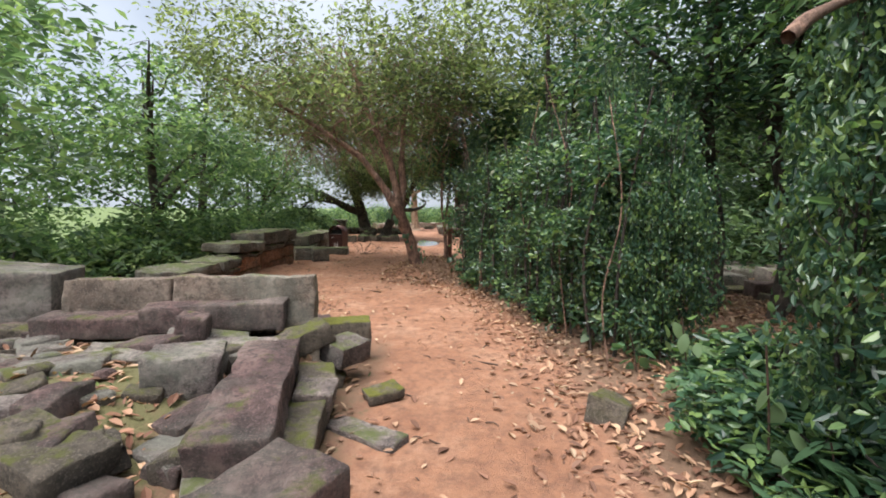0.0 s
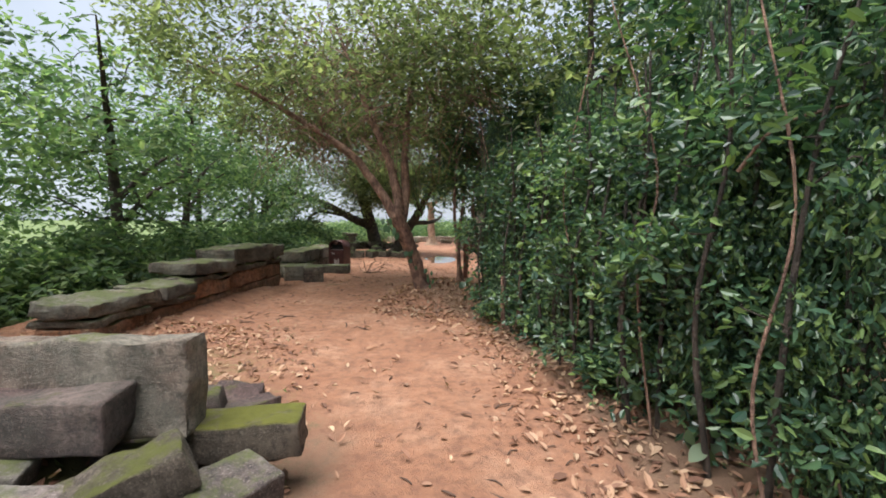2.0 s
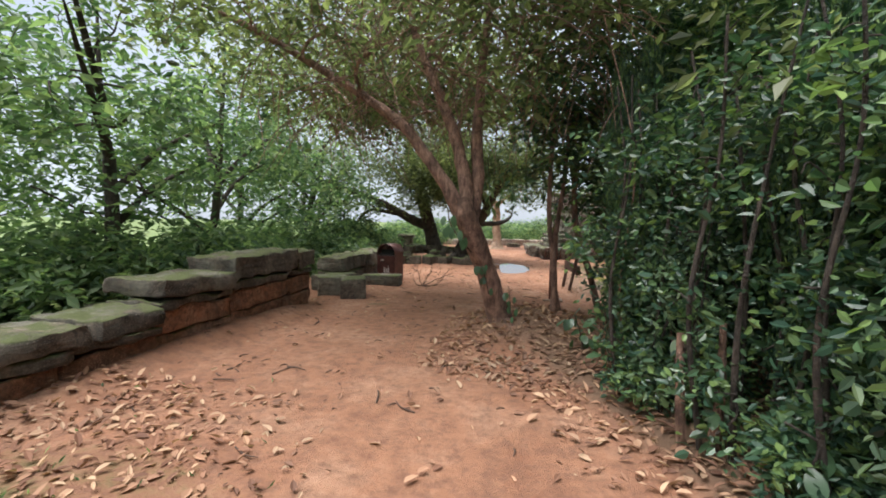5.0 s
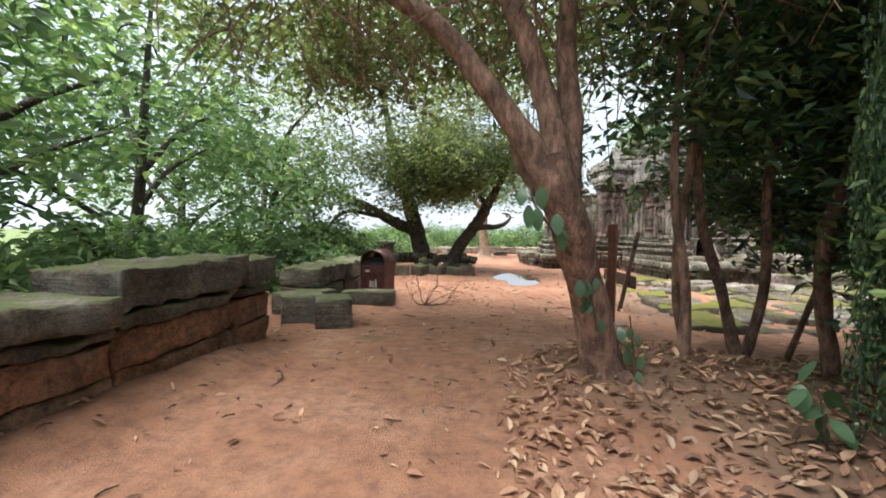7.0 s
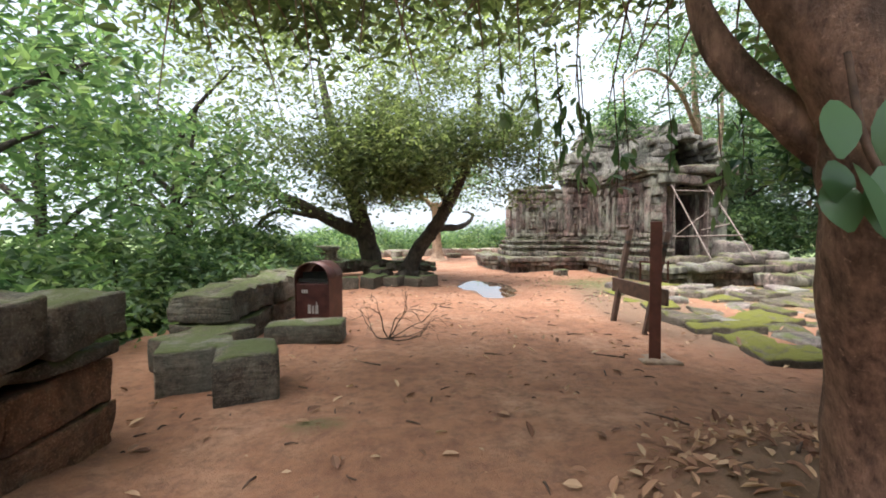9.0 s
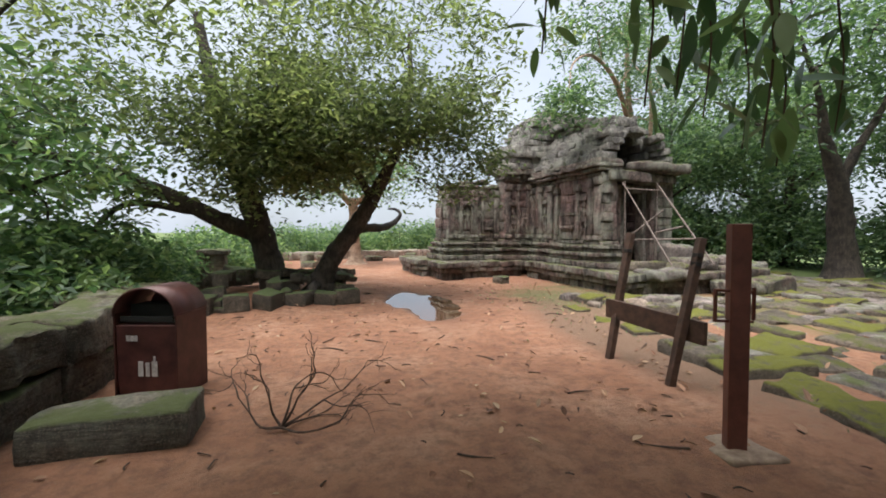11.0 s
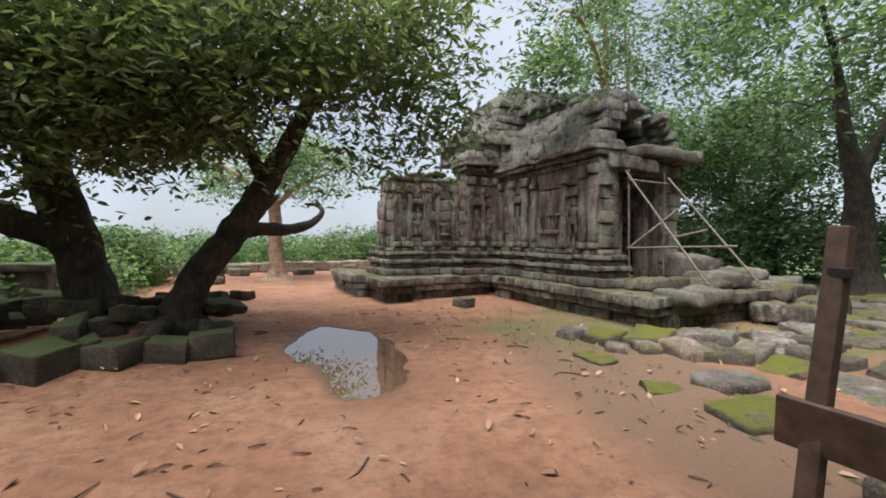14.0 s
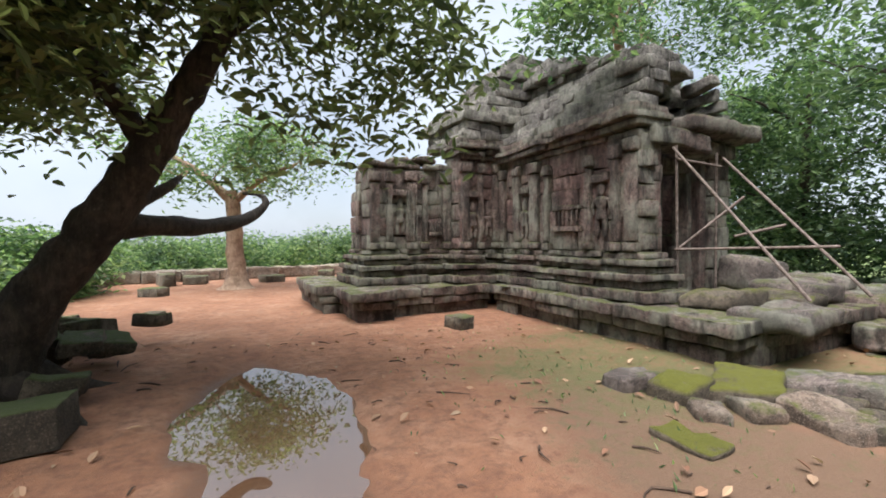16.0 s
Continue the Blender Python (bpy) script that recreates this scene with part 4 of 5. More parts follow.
# mossy flagstones beside the temple
flags = thing("paving", "uneven moss-covered flagstones beside the temple", "paving", kind="structure")
fr = random.Random(5)
y = 14.6
while y < 24.5:
    x = float(np.interp(y, [14.5, 16.3, 18, 19.3, 21.3], [1.2, 1.1, 1.7, 2.45, 3.0])) + 0.12 * math.sin(y * 1.7)
    row = fr.uniform(0.5, 0.75)
    while x < 10.5:
        ln = fr.uniform(0.35, 1.0)
        uu, vv = (TM.inverted() @ Vector((x + ln / 2, y + row / 2, 0))).xy
        if not (-0.95 < uu < 3.4 and vv > -2.35) and not (y > 20.6 and x < 3.0) and fr.random() < (0.66 if x < 3.0 and y > 17 else 0.93):
            first = x < 1.9
            h = fr.uniform(0.2, 0.28) if first else fr.uniform(0.16, 0.22)
            fv, ff = rough_box(ln - 0.05, row - 0.04, h, fr.randrange(999), 0.045, 0.04, 0.13, 5)
            fv[:, 0] *= 1 + fr.uniform(-0.3, 0.3) * fv[:, 1] / row
            fv[:, 1] *= 1 + fr.uniform(-0.3, 0.3) * fv[:, 0] / ln
            me = mesh_from("flagstone", fv, ff, fr.choice([M_MOSS, M_MOSS, M_SAND, M_MOSSB, M_MOSSB]), True)
            part("flagstone", me, flags, m=pose(x + ln / 2, y + row / 2, -0.16 + fr.uniform(-0.05, 0.05) + (-0.04 if first else 0.012 * (x - 1.5)), fr.uniform(-4, 4), fr.uniform(-4, 4), fr.uniform(-16, 16)))
        x += ln
    y += row

for k, (x, y, dims) in enumerate([(-4.6, 26.6, (0.35, 0.25, 0.1)), (-4.05, 25.4, (0.25, 0.2, 0.08)), (-3.4, 26.8, (0.55, 0.3, 0.09)), (1.55, 23.85, (0.42, 0.3, 0.22)), (-4.2, 30.0, (0.6, 0.4, 0.26)), (-3.9, 33.2, (0.7, 0.4, 0.3)), (-1.6, 33.0, (0.8, 0.4, 0.25)), (0.2, 33.5, (0.9, 0.5, 0.35)), (-4.6, 32.8, (0.9, 0.4, 0.4))]):
    stone("loose_stone", "small flat stone lying on the bare earth", "stone", (x, y, None), dims, k * 37, 0, 0, M_WALLST, 500 + k, 0.02, 0.03, "stones in the open", 0.08, 0.02)
for k in range(60):
    x, y = rr.uniform(-3.4, -0.45), rr.uniform(1.3, 5.6)
    s = rr.uniform(0.1, 0.3)
    stone("rubble_stone", "small broken stone half sunk in moss and leaves", "stone", (x, y, None), (s, s * rr.uniform(0.6, 1.0), s * rr.uniform(0.4, 0.7)), rr.uniform(0, 180), rr.uniform(-12, 12), rr.uniform(-12, 12), rr.choice([M_SAND, M_MOSS, M_RED, M_MOSS]), 640 + k, 0.03, 0.03, "rubble by the path", 0.09, s * 0.15, 3)
STONES = [(2.05, 20.75, 0.5, 0.35, 0.24, M_SAND), (2.3, 20.45, 0.5, 0.42, 0.28, M_MOSSB), (2.9, 20.3, 0.85, 0.55, 0.28, M_MOSSB), (2.15, 20.05, 0.36, 0.28, 0.18, M_PALE), (2.5, 19.95, 0.4, 0.3, 0.2, M_PALE), (2.75, 19.6, 0.6, 0.42, 0.26, M_PALE), (1.6, 19.75, 0.42, 0.32, 0.08, M_MOSSB), (3.5, 19.95, 0.7, 0.4, 0.3, M_SAND), (2.95, 19.3, 0.6, 0.4, 0.22, M_MOSS), (1.6, 18.75, 0.4, 0.3, 0.07, M_MOSSB), (1.7, 18.0, 0.6, 0.45, 0.14, M_MOSSB), (2.2, 18.6, 0.6, 0.4, 0.16, M_SAND), (3.4, 19.3, 0.55, 0.4, 0.26, M_PALE), (4.2, 19.6, 0.7, 0.5, 0.28, M_SAND)]
for k, (x, y, w, d, h, mat) in enumerate(STONES):
    stone("broken_flagstone", "broken mossy stone half sunk beside the platform", "stone", (x, y, None), (w, d, h), 17 * k, rr.uniform(-5, 5), rr.uniform(-5, 5), mat, 720 + k, 0.035, 0.05, "broken flagstones", 0.08, h * 0.4)
# slabs and stones under the trees beyond the thicket
for k in range(34):
    x, y = rr.uniform(4.0, 9.5), rr.uniform(4.0, 12.5)
    stone("slab", "flat fallen stone slab under the trees", "stone", (x, y, None), (rr.uniform(0.5, 1.4), rr.uniform(0.35, 0.7), rr.uniform(0.15, 0.4)), rr.uniform(-30, 30), 0, 0, rr.choice([M_SAND, M_MOSS, M_RED]), 540 + k, 0.03, 0.03, "slabs under the trees", 0.15)


# ---- plants ----
def limbs_and_crown(name, label, limbs, clumps, bark, leaf, per, spread, leaf_len, seed, category="tree", group="", twigs=0, m=None, up=0.6, width=0.42, fine=False):
    """A tree: the first limb is its trunk; twigs run from the limbs to the clumps of its crown."""
    r = np.random.default_rng(seed)
    t = thing(name, label, category, m, group)
    for k, rows in enumerate(limbs):
        part("trunk" if k == 0 else "limb", mesh_from("limb", *tube(rows, 10 if k == 0 else 8, 6, seed + k, 0.16, 0.35 if k == 0 else 0), bark, True), t)
    clumps = np.asarray(clumps, float)
    if twigs and len(limbs):
        nodes = np.concatenate([spline(rows, 4)[2:] for rows in limbs])
        pos, rad = list(nodes[:, :3]), list(np.minimum(nodes[:, 3] * 0.5, 0.03))
        left = list(clumps[:: max(1, len(clumps) // twigs)])
        pieces = []
        best = [min(((np.linalg.norm(p - c), i) for i, p in enumerate(pos))) for c in left]
        while left:
            k = min(range(len(left)), key=lambda q: best[q][0])
            c, (d, i) = left.pop(k), best.pop(k)
            a, ra = pos[i], rad[i]
            rb = max(0.004, ra * 0.72)
            mid = (a + c) / 2 + r.normal(0, 0.1 * d + 0.02, 3) + (0, 0, 0.1 * d)
            pieces.append(tube([(*a, ra), (*mid, (ra + rb) / 2), (*c, rb)], 5, 3, seed, 0.1))
            pos.append(c)
            rad.append(rb)
            for q, other in enumerate(left):
                dd = np.linalg.norm(other - c)
                if dd < best[q][0]:
                    best[q] = (dd, len(pos) - 1)
        tagged(part("branchwork", mesh_from("branchwork", *join(pieces), bark, True), t), kind="stuff")
    at = clump_points(clumps, per, spread, r)
    v, f = leaves(at, leaf_len, r, up, width, fine=fine)
    part("crown", mesh_from("crown", v, f, leaf), t)
    return t


def cloud_points(n, centre, radii, r, hollow=0.5):
    """Clump centres in an ellipsoid, mostly in its outer part."""
    d = r.normal(0, 1, (n, 3))
    d /= np.linalg.norm(d, axis=1, keepdims=True)
    q = r.uniform(hollow**3, 1, n) ** (1 / 3)
    q = q * (1 + 0.38 * vnoise(d, 2.2, int(r.integers(1, 999))))
    return np.array(centre) + d * q[:, None] * np.array(radii)


R = np.random.default_rng(42)

# the leaning tree at the bend of the path
A = [
    [(-0.67, 11.80, 0.0, 0.221), (-0.76, 11.72, 0.42, 0.156), (-0.90, 11.60, 0.9, 0.138), (-1.05, 11.45, 1.35, 0.147), (-1.15, 11.35, 1.65, 0.143), (-1.20, 11.32, 1.9, 0.092)],
    [(-1.12, 11.36, 1.5, 0.115), (-1.30, 11.35, 1.85, 0.101), (-1.53, 11.37, 2.2, 0.092), (-1.73, 11.38, 2.47, 0.083), (-2.00, 11.40, 2.8, 0.074), (-2.45, 11.40, 3.15, 0.064), (-3.25, 11.35, 3.65, 0.051), (-4.05, 11.10, 4.1, 0.037), (-4.95, 10.80, 4.5, 0.018)],
    [(-1.15, 11.38, 1.65, 0.110), (-1.17, 11.45, 2.0, 0.097), (-1.27, 11.52, 2.4, 0.087), (-1.45, 11.60, 2.95, 0.078), (-1.85, 11.70, 3.85, 0.060), (-2.45, 11.80, 5.4, 0.028)],
    [(-1.10, 11.44, 1.6, 0.101), (-1.05, 11.60, 2.1, 0.092), (-1.08, 11.70, 2.8, 0.078), (-1.03, 11.90, 4.0, 0.055), (-0.85, 12.20, 5.6, 0.028)],
    [(-1.08, 11.40, 1.5, 0.064), (-1.30, 11.46, 1.68, 0.055), (-1.43, 11.55, 1.9, 0.041), (-1.50, 11.60, 2.15, 0.018)],
    [(-0.71, 11.75, 0.3, 0.092), (-0.55, 11.50, 0.22, 0.055), (-0.45, 11.20, 0.14, 0.028)],
]
ca = np.vstack([cloud_points(80, (-2.3, 14.8, 4.1), (2.4, 1.7, 0.6), R, 0.1), cloud_points(40, (-4.6, 14.2, 4.1), (1.5, 1.5, 0.7), R, 0.1), cloud_points(30, (-0.8, 14.6, 4.2), (1.2, 1.2, 0.6), R, 0.1), cloud_points(70, (-0.3, 11.2, 4.7), (1.7, 1.4, 1.3), R, 0.1), cloud_points(110, (-3.4, 13.8, 4.9), (3.2, 2.6, 1.1), R, 0.1), cloud_points(100, (-2.2, 11.4, 5.3), (3.6, 2.8, 1.6), R, 0.3), cloud_points(45, (-4.2, 10.8, 4.9), (2.0, 1.8, 1.0), R), cloud_points(30, (0.2, 12.4, 5.2), (1.8, 1.8, 1.4), R, 0.3)])
limbs_and_crown("tree", "leaning forked tree with reddish brown bark beside the path", A, ca, M_BARK, M_LEAFD, 60, 0.3, 0.13, 1, twigs=260, width=0.45, fine=True)

# the two leaning trees on the stone mound
B = [
    [(-4.08, 22.27, -0.05, 0.36), (-4.15, 22.32, 0.5, 0.29), (-4.33, 22.32, 1.2, 0.27), (-4.53, 22.32, 1.9, 0.25), (-4.83, 22.32, 3.0, 0.22), (-5.23, 22.42, 4.2, 0.16), (-5.63, 22.62, 6.0, 0.08)],
    [(-4.38, 22.32, 1.35, 0.2), (-5.03, 22.22, 1.6, 0.18), (-5.83, 22.02, 2.05, 0.16), (-6.83, 21.72, 2.5, 0.13), (-7.83, 21.32, 2.8, 0.1), (-9.23, 20.92, 3.4, 0.05)],
    [(-4.93, 22.22, 1.7, 0.09), (-5.73, 22.02, 1.85, 0.08), (-6.63, 21.82, 1.95, 0.06), (-7.13, 21.72, 1.5, 0.05), (-7.23, 21.72, 0.95, 0.03)],
    [(-4.73, 22.32, 2.8, 0.13), (-4.13, 21.92, 3.6, 0.1), (-3.63, 21.32, 4.6, 0.06)],
]
cb = np.vstack([cloud_points(64, (-4.1, 23.8, 3.5), (1.3, 1.0, 0.9), R, 0.1), cloud_points(40, (-6.6, 19.8, 4.9), (3.0, 2.0, 1.3), R, 0.1), cloud_points(12, (-4.8, 20.4, 4.1), (1.7, 1.2, 0.9), R, 0.1), cloud_points(60, (-8.00, 20.70, 6.2), (3.0, 2.4, 2.0), R, 0.1), cloud_points(10, (-6.50, 21.30, 2.3), (1.2, 0.6, 0.5), R, 0.1), cloud_points(38, (-4.70, 21.50, 2.9), (1.3, 0.8, 0.7), R, 0.1), cloud_points(46, (-5.10, 21.70, 3.6), (2.2, 1.2, 0.6), R, 0.1), cloud_points(40, (-4.10, 21.30, 4.2), (1.6, 1.2, 0.8), R, 0.2), cloud_points(75, (-5.50, 22.90, 8.0), (4.0, 3.0, 1.4), R, 0.2), cloud_points(85, (-5.70, 22.90, 5.6), (4.6, 3.6, 2.6), R, 0.3), cloud_points(30, (-3.10, 22.70, 5.4), (1.6, 1.6, 1.2), R, 0.2), cloud_points(50, (-7.10, 22.10, 3.7), (2.6, 1.8, 0.9), R, 0.2)])
limbs_and_crown("tree", "dark spreading tree leaning over a stone mound", B, cb, M_BARKD, M_LEAFD, 42, 0.3, 0.14, 2, twigs=220, width=0.42, fine=True)
C = [
    [(-3.25, 22.0, -0.1, 0.34), (-3.12, 21.98, 0.35, 0.25), (-2.8, 21.93, 0.98, 0.2), (-2.4, 21.88, 1.5, 0.19), (-2.05, 21.85, 2.1, 0.16), (-1.7, 21.85, 2.75, 0.13), (-1.4, 21.9, 3.5, 0.1), (-1.2, 22.0, 4.6, 0.07), (-1.2, 22.2, 5.8, 0.03)],
    [(-2.45, 21.9, 1.46, 0.12), (-2.2, 22.1, 1.5, 0.105), (-1.9, 22.5, 1.5, 0.095), (-1.65, 23.0, 1.55, 0.085), (-1.42, 23.5, 1.66, 0.07), (-1.25, 23.8, 1.86, 0.05), (-1.35, 24.0, 2.0, 0.035), (-1.55, 24.1, 2.02, 0.02)],
    [(-2.3, 22.0, 1.62, 0.06), (-2.05, 22.3, 1.85, 0.05), (-1.95, 22.5, 2.0, 0.02)],
    [(-2.05, 21.85, 2.15, 0.1), (-2.5, 21.8, 2.9, 0.08), (-3.2, 21.7, 3.8, 0.05)],
    [(-1.5, 21.9, 3.2, 0.08), (-0.8, 21.9, 3.8, 0.06), (0.1, 21.7, 4.2, 0.03)],
    [(-3.1, 21.9, 0.3, 0.16), (-2.75, 21.75, 0.14, 0.1), (-2.4, 21.4, 0.02, 0.06), (-2.15, 21.2, -0.04, 0.03)],
    [(-3.2, 21.9, 0.3, 0.14), (-3.25, 21.4, 0.24, 0.1), (-3.1, 21.0, 0.16, 0.05)],
    [(-3.0, 22.0, 0.3, 0.14), (-2.6, 22.2, 0.06, 0.08), (-2.2, 22.4, -0.03, 0.04)],
]
cc = np.vstack([cloud_points(30, (-3.1, 22.7, 3.1), (0.8, 0.6, 0.5), R, 0.1), cloud_points(44, (-3.0, 21.2, 2.8), (0.95, 0.7, 0.42), R, 0.1), cloud_points(26, (-3.9, 21.2, 2.7), (0.7, 0.6, 0.4), R, 0.1), cloud_points(36, (-3.1, 20.4, 3.6), (1.4, 1.0, 0.7), R, 0.1), cloud_points(36, (-1.6, 20.8, 3.7), (1.3, 0.9, 0.6), R, 0.1), cloud_points(7, (-0.85, 21.50, 2.6), (0.4, 0.4, 0.5), R, 0.1), cloud_points(8, (-4.55, 21.20, 2.2), (0.5, 0.4, 0.4), R, 0.1), cloud_points(34, (-2.35, 20.80, 3.0), (1.1, 0.6, 0.5), R, 0.1), cloud_points(24, (0.05, 21.20, 2.95), (0.7, 0.6, 0.75), R, 0.1), cloud_points(40, (-1.55, 21.40, 3.5), (1.4, 0.8, 0.5), R, 0.1), cloud_points(24, (-3.55, 21.80, 2.9), (1.0, 0.8, 0.9), R, 0.1), cloud_points(26, (-3.45, 21.50, 3.25), (1.1, 0.8, 0.4), R, 0.2), cloud_points(64, (-2.55, 22.60, 7.0), (3.4, 2.6, 1.7), R, 0.2), cloud_points(60, (-3.05, 21.10, 3.75), (1.5, 0.9, 0.6), R, 0.1), cloud_points(34, (-4.15, 21.20, 3.3), (1.0, 0.8, 0.5), R, 0.1), cloud_points(26, (-0.95, 20.60, 3.9), (1.0, 0.8, 0.45), R, 0.1), cloud_points(62, (-1.95, 22.00, 4.9), (2.8, 2.0, 1.5), R, 0.2), cloud_points(42, (-0.25, 21.40, 4.1), (1.3, 1.3, 1.0), R, 0.2), cloud_points(30, (-1.25, 20.20, 5.6), (2.4, 1.8, 0.9), R, 0.2), cloud_points(30, (-3.35, 21.40, 4.3), (1.6, 1.4, 1.0), R, 0.2)])
limbs_and_crown("tree", "dark tree leaning across the path from a stone mound", C, cc, M_BARKD, M_LEAFD, 46, 0.26, 0.125, 3, twigs=240, width=0.42, fine=True)

# the pale tree on the far terrace
D = [
    [(-2.45, 31.2, -0.05, 0.4), (-2.45, 31.2, 0.4, 0.26), (-2.5, 31.2, 1.2, 0.23), (-2.5, 31.2, 2.0, 0.22), (-2.6, 31.2, 2.8, 0.18)],
    [(-2.55, 31.2, 2.5, 0.14), (-3.4, 31.2, 3.3, 0.1), (-4.4, 31.2, 3.9, 0.05)],
    [(-2.5, 31.2, 2.5, 0.12), (-1.7, 31.0, 3.2, 0.08), (-0.8, 30.8, 3.6, 0.04)],
]
cd = cloud_points(50, (-2.4, 31.0, 4.0), (2.6, 2.0, 1.0), R, 0.2)
limbs_and_crown("tree", "pale-barked tree standing alone on the terrace", D, cd, M_BARKP, M_LEAFL, 130, 0.4, 0.17, 4, twigs=40)

# thicket along the right of the path: three kinds of shrub, copied
def shrub(seed, height, radius, label, leaf, n, leaf_len=0.075):
    r = np.random.default_rng(seed)
    limbs = []
    for k in range(6):
        a, lean = r.uniform(0, 6.28), r.uniform(0.2, 0.9) * radius
        b = (0.25 * math.cos(a), 0.25 * math.sin(a))
        limbs.append([(*b, -0.1, 0.02), (b[0] + 0.3 * lean * math.cos(a), b[1] + 0.3 * lean * math.sin(a), height * 0.35, 0.016), (lean * 0.7 * math.cos(a + 0.3), lean * 0.7 * math.sin(a + 0.3), height * 0.7, 0.012), (lean * math.cos(a + 0.5), lean * math.sin(a + 0.5), height * 1.0, 0.008)])
    clumps = cloud_points(n, (0, 0, height * 0.5), (radius, radius, height * 0.55), r, 0.6)
    clumps = clumps[clumps[:, 2] > 0.1]
    return limbs_and_crown("shrub", label, limbs, clumps, M_BARKD, leaf, 56, 0.13, leaf_len, seed, "shrub", "thicket by the path", twigs=60, width=0.55, up=0.3, fine=True)


kinds = [shrub(51, 2.9, 1.0, "dense glossy dark green shrub in the thicket", M_LEAF, 320, 0.08), shrub(52, 2.3, 0.9, "dense dark green shrub with small leaves", M_LEAF, 280, 0.075), shrub(53, 3.4, 1.15, "tall tangled shrub with glossy leaves", M_LEAF, 340, 0.088)]
spots = [(2.85, 1.2, 0, 1), (2.7, 2.4, 1, 0.9), (2.5, 3.3, 2, 0.45), (3.0, 3.0, 0, 0.6), (3.3, 2.4, 2, 0.8), (2.35, 5.4, 1, 0.5), (2.9, 6.9, 2, 0.8), (2.6, 8.3, 2, 0.8), (2.2, 9.6, 2, 0.9), (1.2, 11.4, 2, 0.55), (2.1, 6.1, 0, 0.5), (2.3, 6.6, 2, 0.6), (2.1, 7.5, 1, 0.75), (1.95, 8.4, 0, 0.8), (1.65, 9.3, 2, 0.7), (1.1, 10.2, 1, 0.8), (1.6, 10.8, 0, 1), (4.0, 0.6, 2, 1), (0.75, 11.0, 2, 0.5)]
kinds.append(shrub(54, 0.85, 0.6, "low broad-leaved shrub at the edge of the thicket", M_LEAF, 60, 0.12))
spots += [(2.75, 4.2, 3, 0.9), (2.2, 2.5, 3, 1), (2.4, 3.1, 3, 1), (2.25, 3.7, 3, 0.8), (2.3, 1.8, 3, 1), (1.75, 7.0, 3, 0.7), (1.35, 8.6, 3, 0.7), (0.85, 9.7, 3, 0.7), (3.0, 2.9, 3, 1.2)]
kinds.append(shrub(55, 2.7, 0.55, "pale green sprigs growing through the thicket", M_LEAF, 50, 0.075))
kinds.append(shrub(56, 1.5, 0.5, "yellow-green leafy sprigs at the thicket's edge", M_LEAFW, 26, 0.085))
spots += [(2.0, 5.7, 4, 1), (1.75, 6.5, 4, 0.9), (1.6, 7.3, 4, 1), (1.4, 8.2, 4, 0.9), (1.1, 9.1, 4, 1), (0.7, 10.0, 4, 0.9), (2.5, 1.9, 4, 1.2), (1.5, 7.8, 5, 0.9), (0.95, 9.6, 5, 0.8)]
placed = set()
for k, (x, y, kind, wide) in enumerate(spots):
    m = pose(x, y, gz(x, y), 0, 0, (k * 77) % 360) @ Matrix.Diagonal((wide, wide, 0.7 if kind == 3 else 1, 1))
    if kind in placed:
        copy_thing(kinds[kind], m)
    else:
        kinds[kind].matrix_basis = m
        placed.add(kind)

# trees standing in the thicket, arching over it
for k, (x, y, h) in enumerate([(4.9, 2.6, 6.0), (4.1, 7.5, 7.0), (2.4, 10.4, 7.0), (3.4, 12.0, 7.5), (5.2, 4.4, 6.5), (4.7, 7.0, 6.5)]):
    r = np.random.default_rng(70 + k)
    limbs = [[(x, y, -0.1, 0.1), (x + 0.08, y, 1.2, 0.075), (x - 0.1, y + 0.1, 2.6, 0.07), (x - 0.2, y + 0.1, 4.2, 0.055), (x - 0.3, y, h, 0.02)]]
    for j in range(4):
        a = r.uniform(0, 6.28)
        limbs.append([(x - 0.1, y + 0.1, 2.4 + 0.5 * j, 0.06), (x + 0.7 * math.cos(a), y + 0.7 * math.sin(a), 3.0 + 0.5 * j, 0.045), (x + 1.6 * math.cos(a), y + 1.6 * math.sin(a), 3.5 + 0.6 * j, 0.015)])
    cl = cloud_points(110, (x - 0.2, y, h * 0.72), (1.9, 1.9, h * 0.36), r, 0.3)
    limbs_and_crown("tree", "slender dark tree rising out of the thicket", limbs, cl, M_BARKD, (M_LEAFW, M_LEAF, M_LEAFD, M_LEAF, M_LEAFW, M_LEAF)[k], 60, 0.38, 0.14, 80 + k, group="thicket trees", twigs=80, width=0.5)

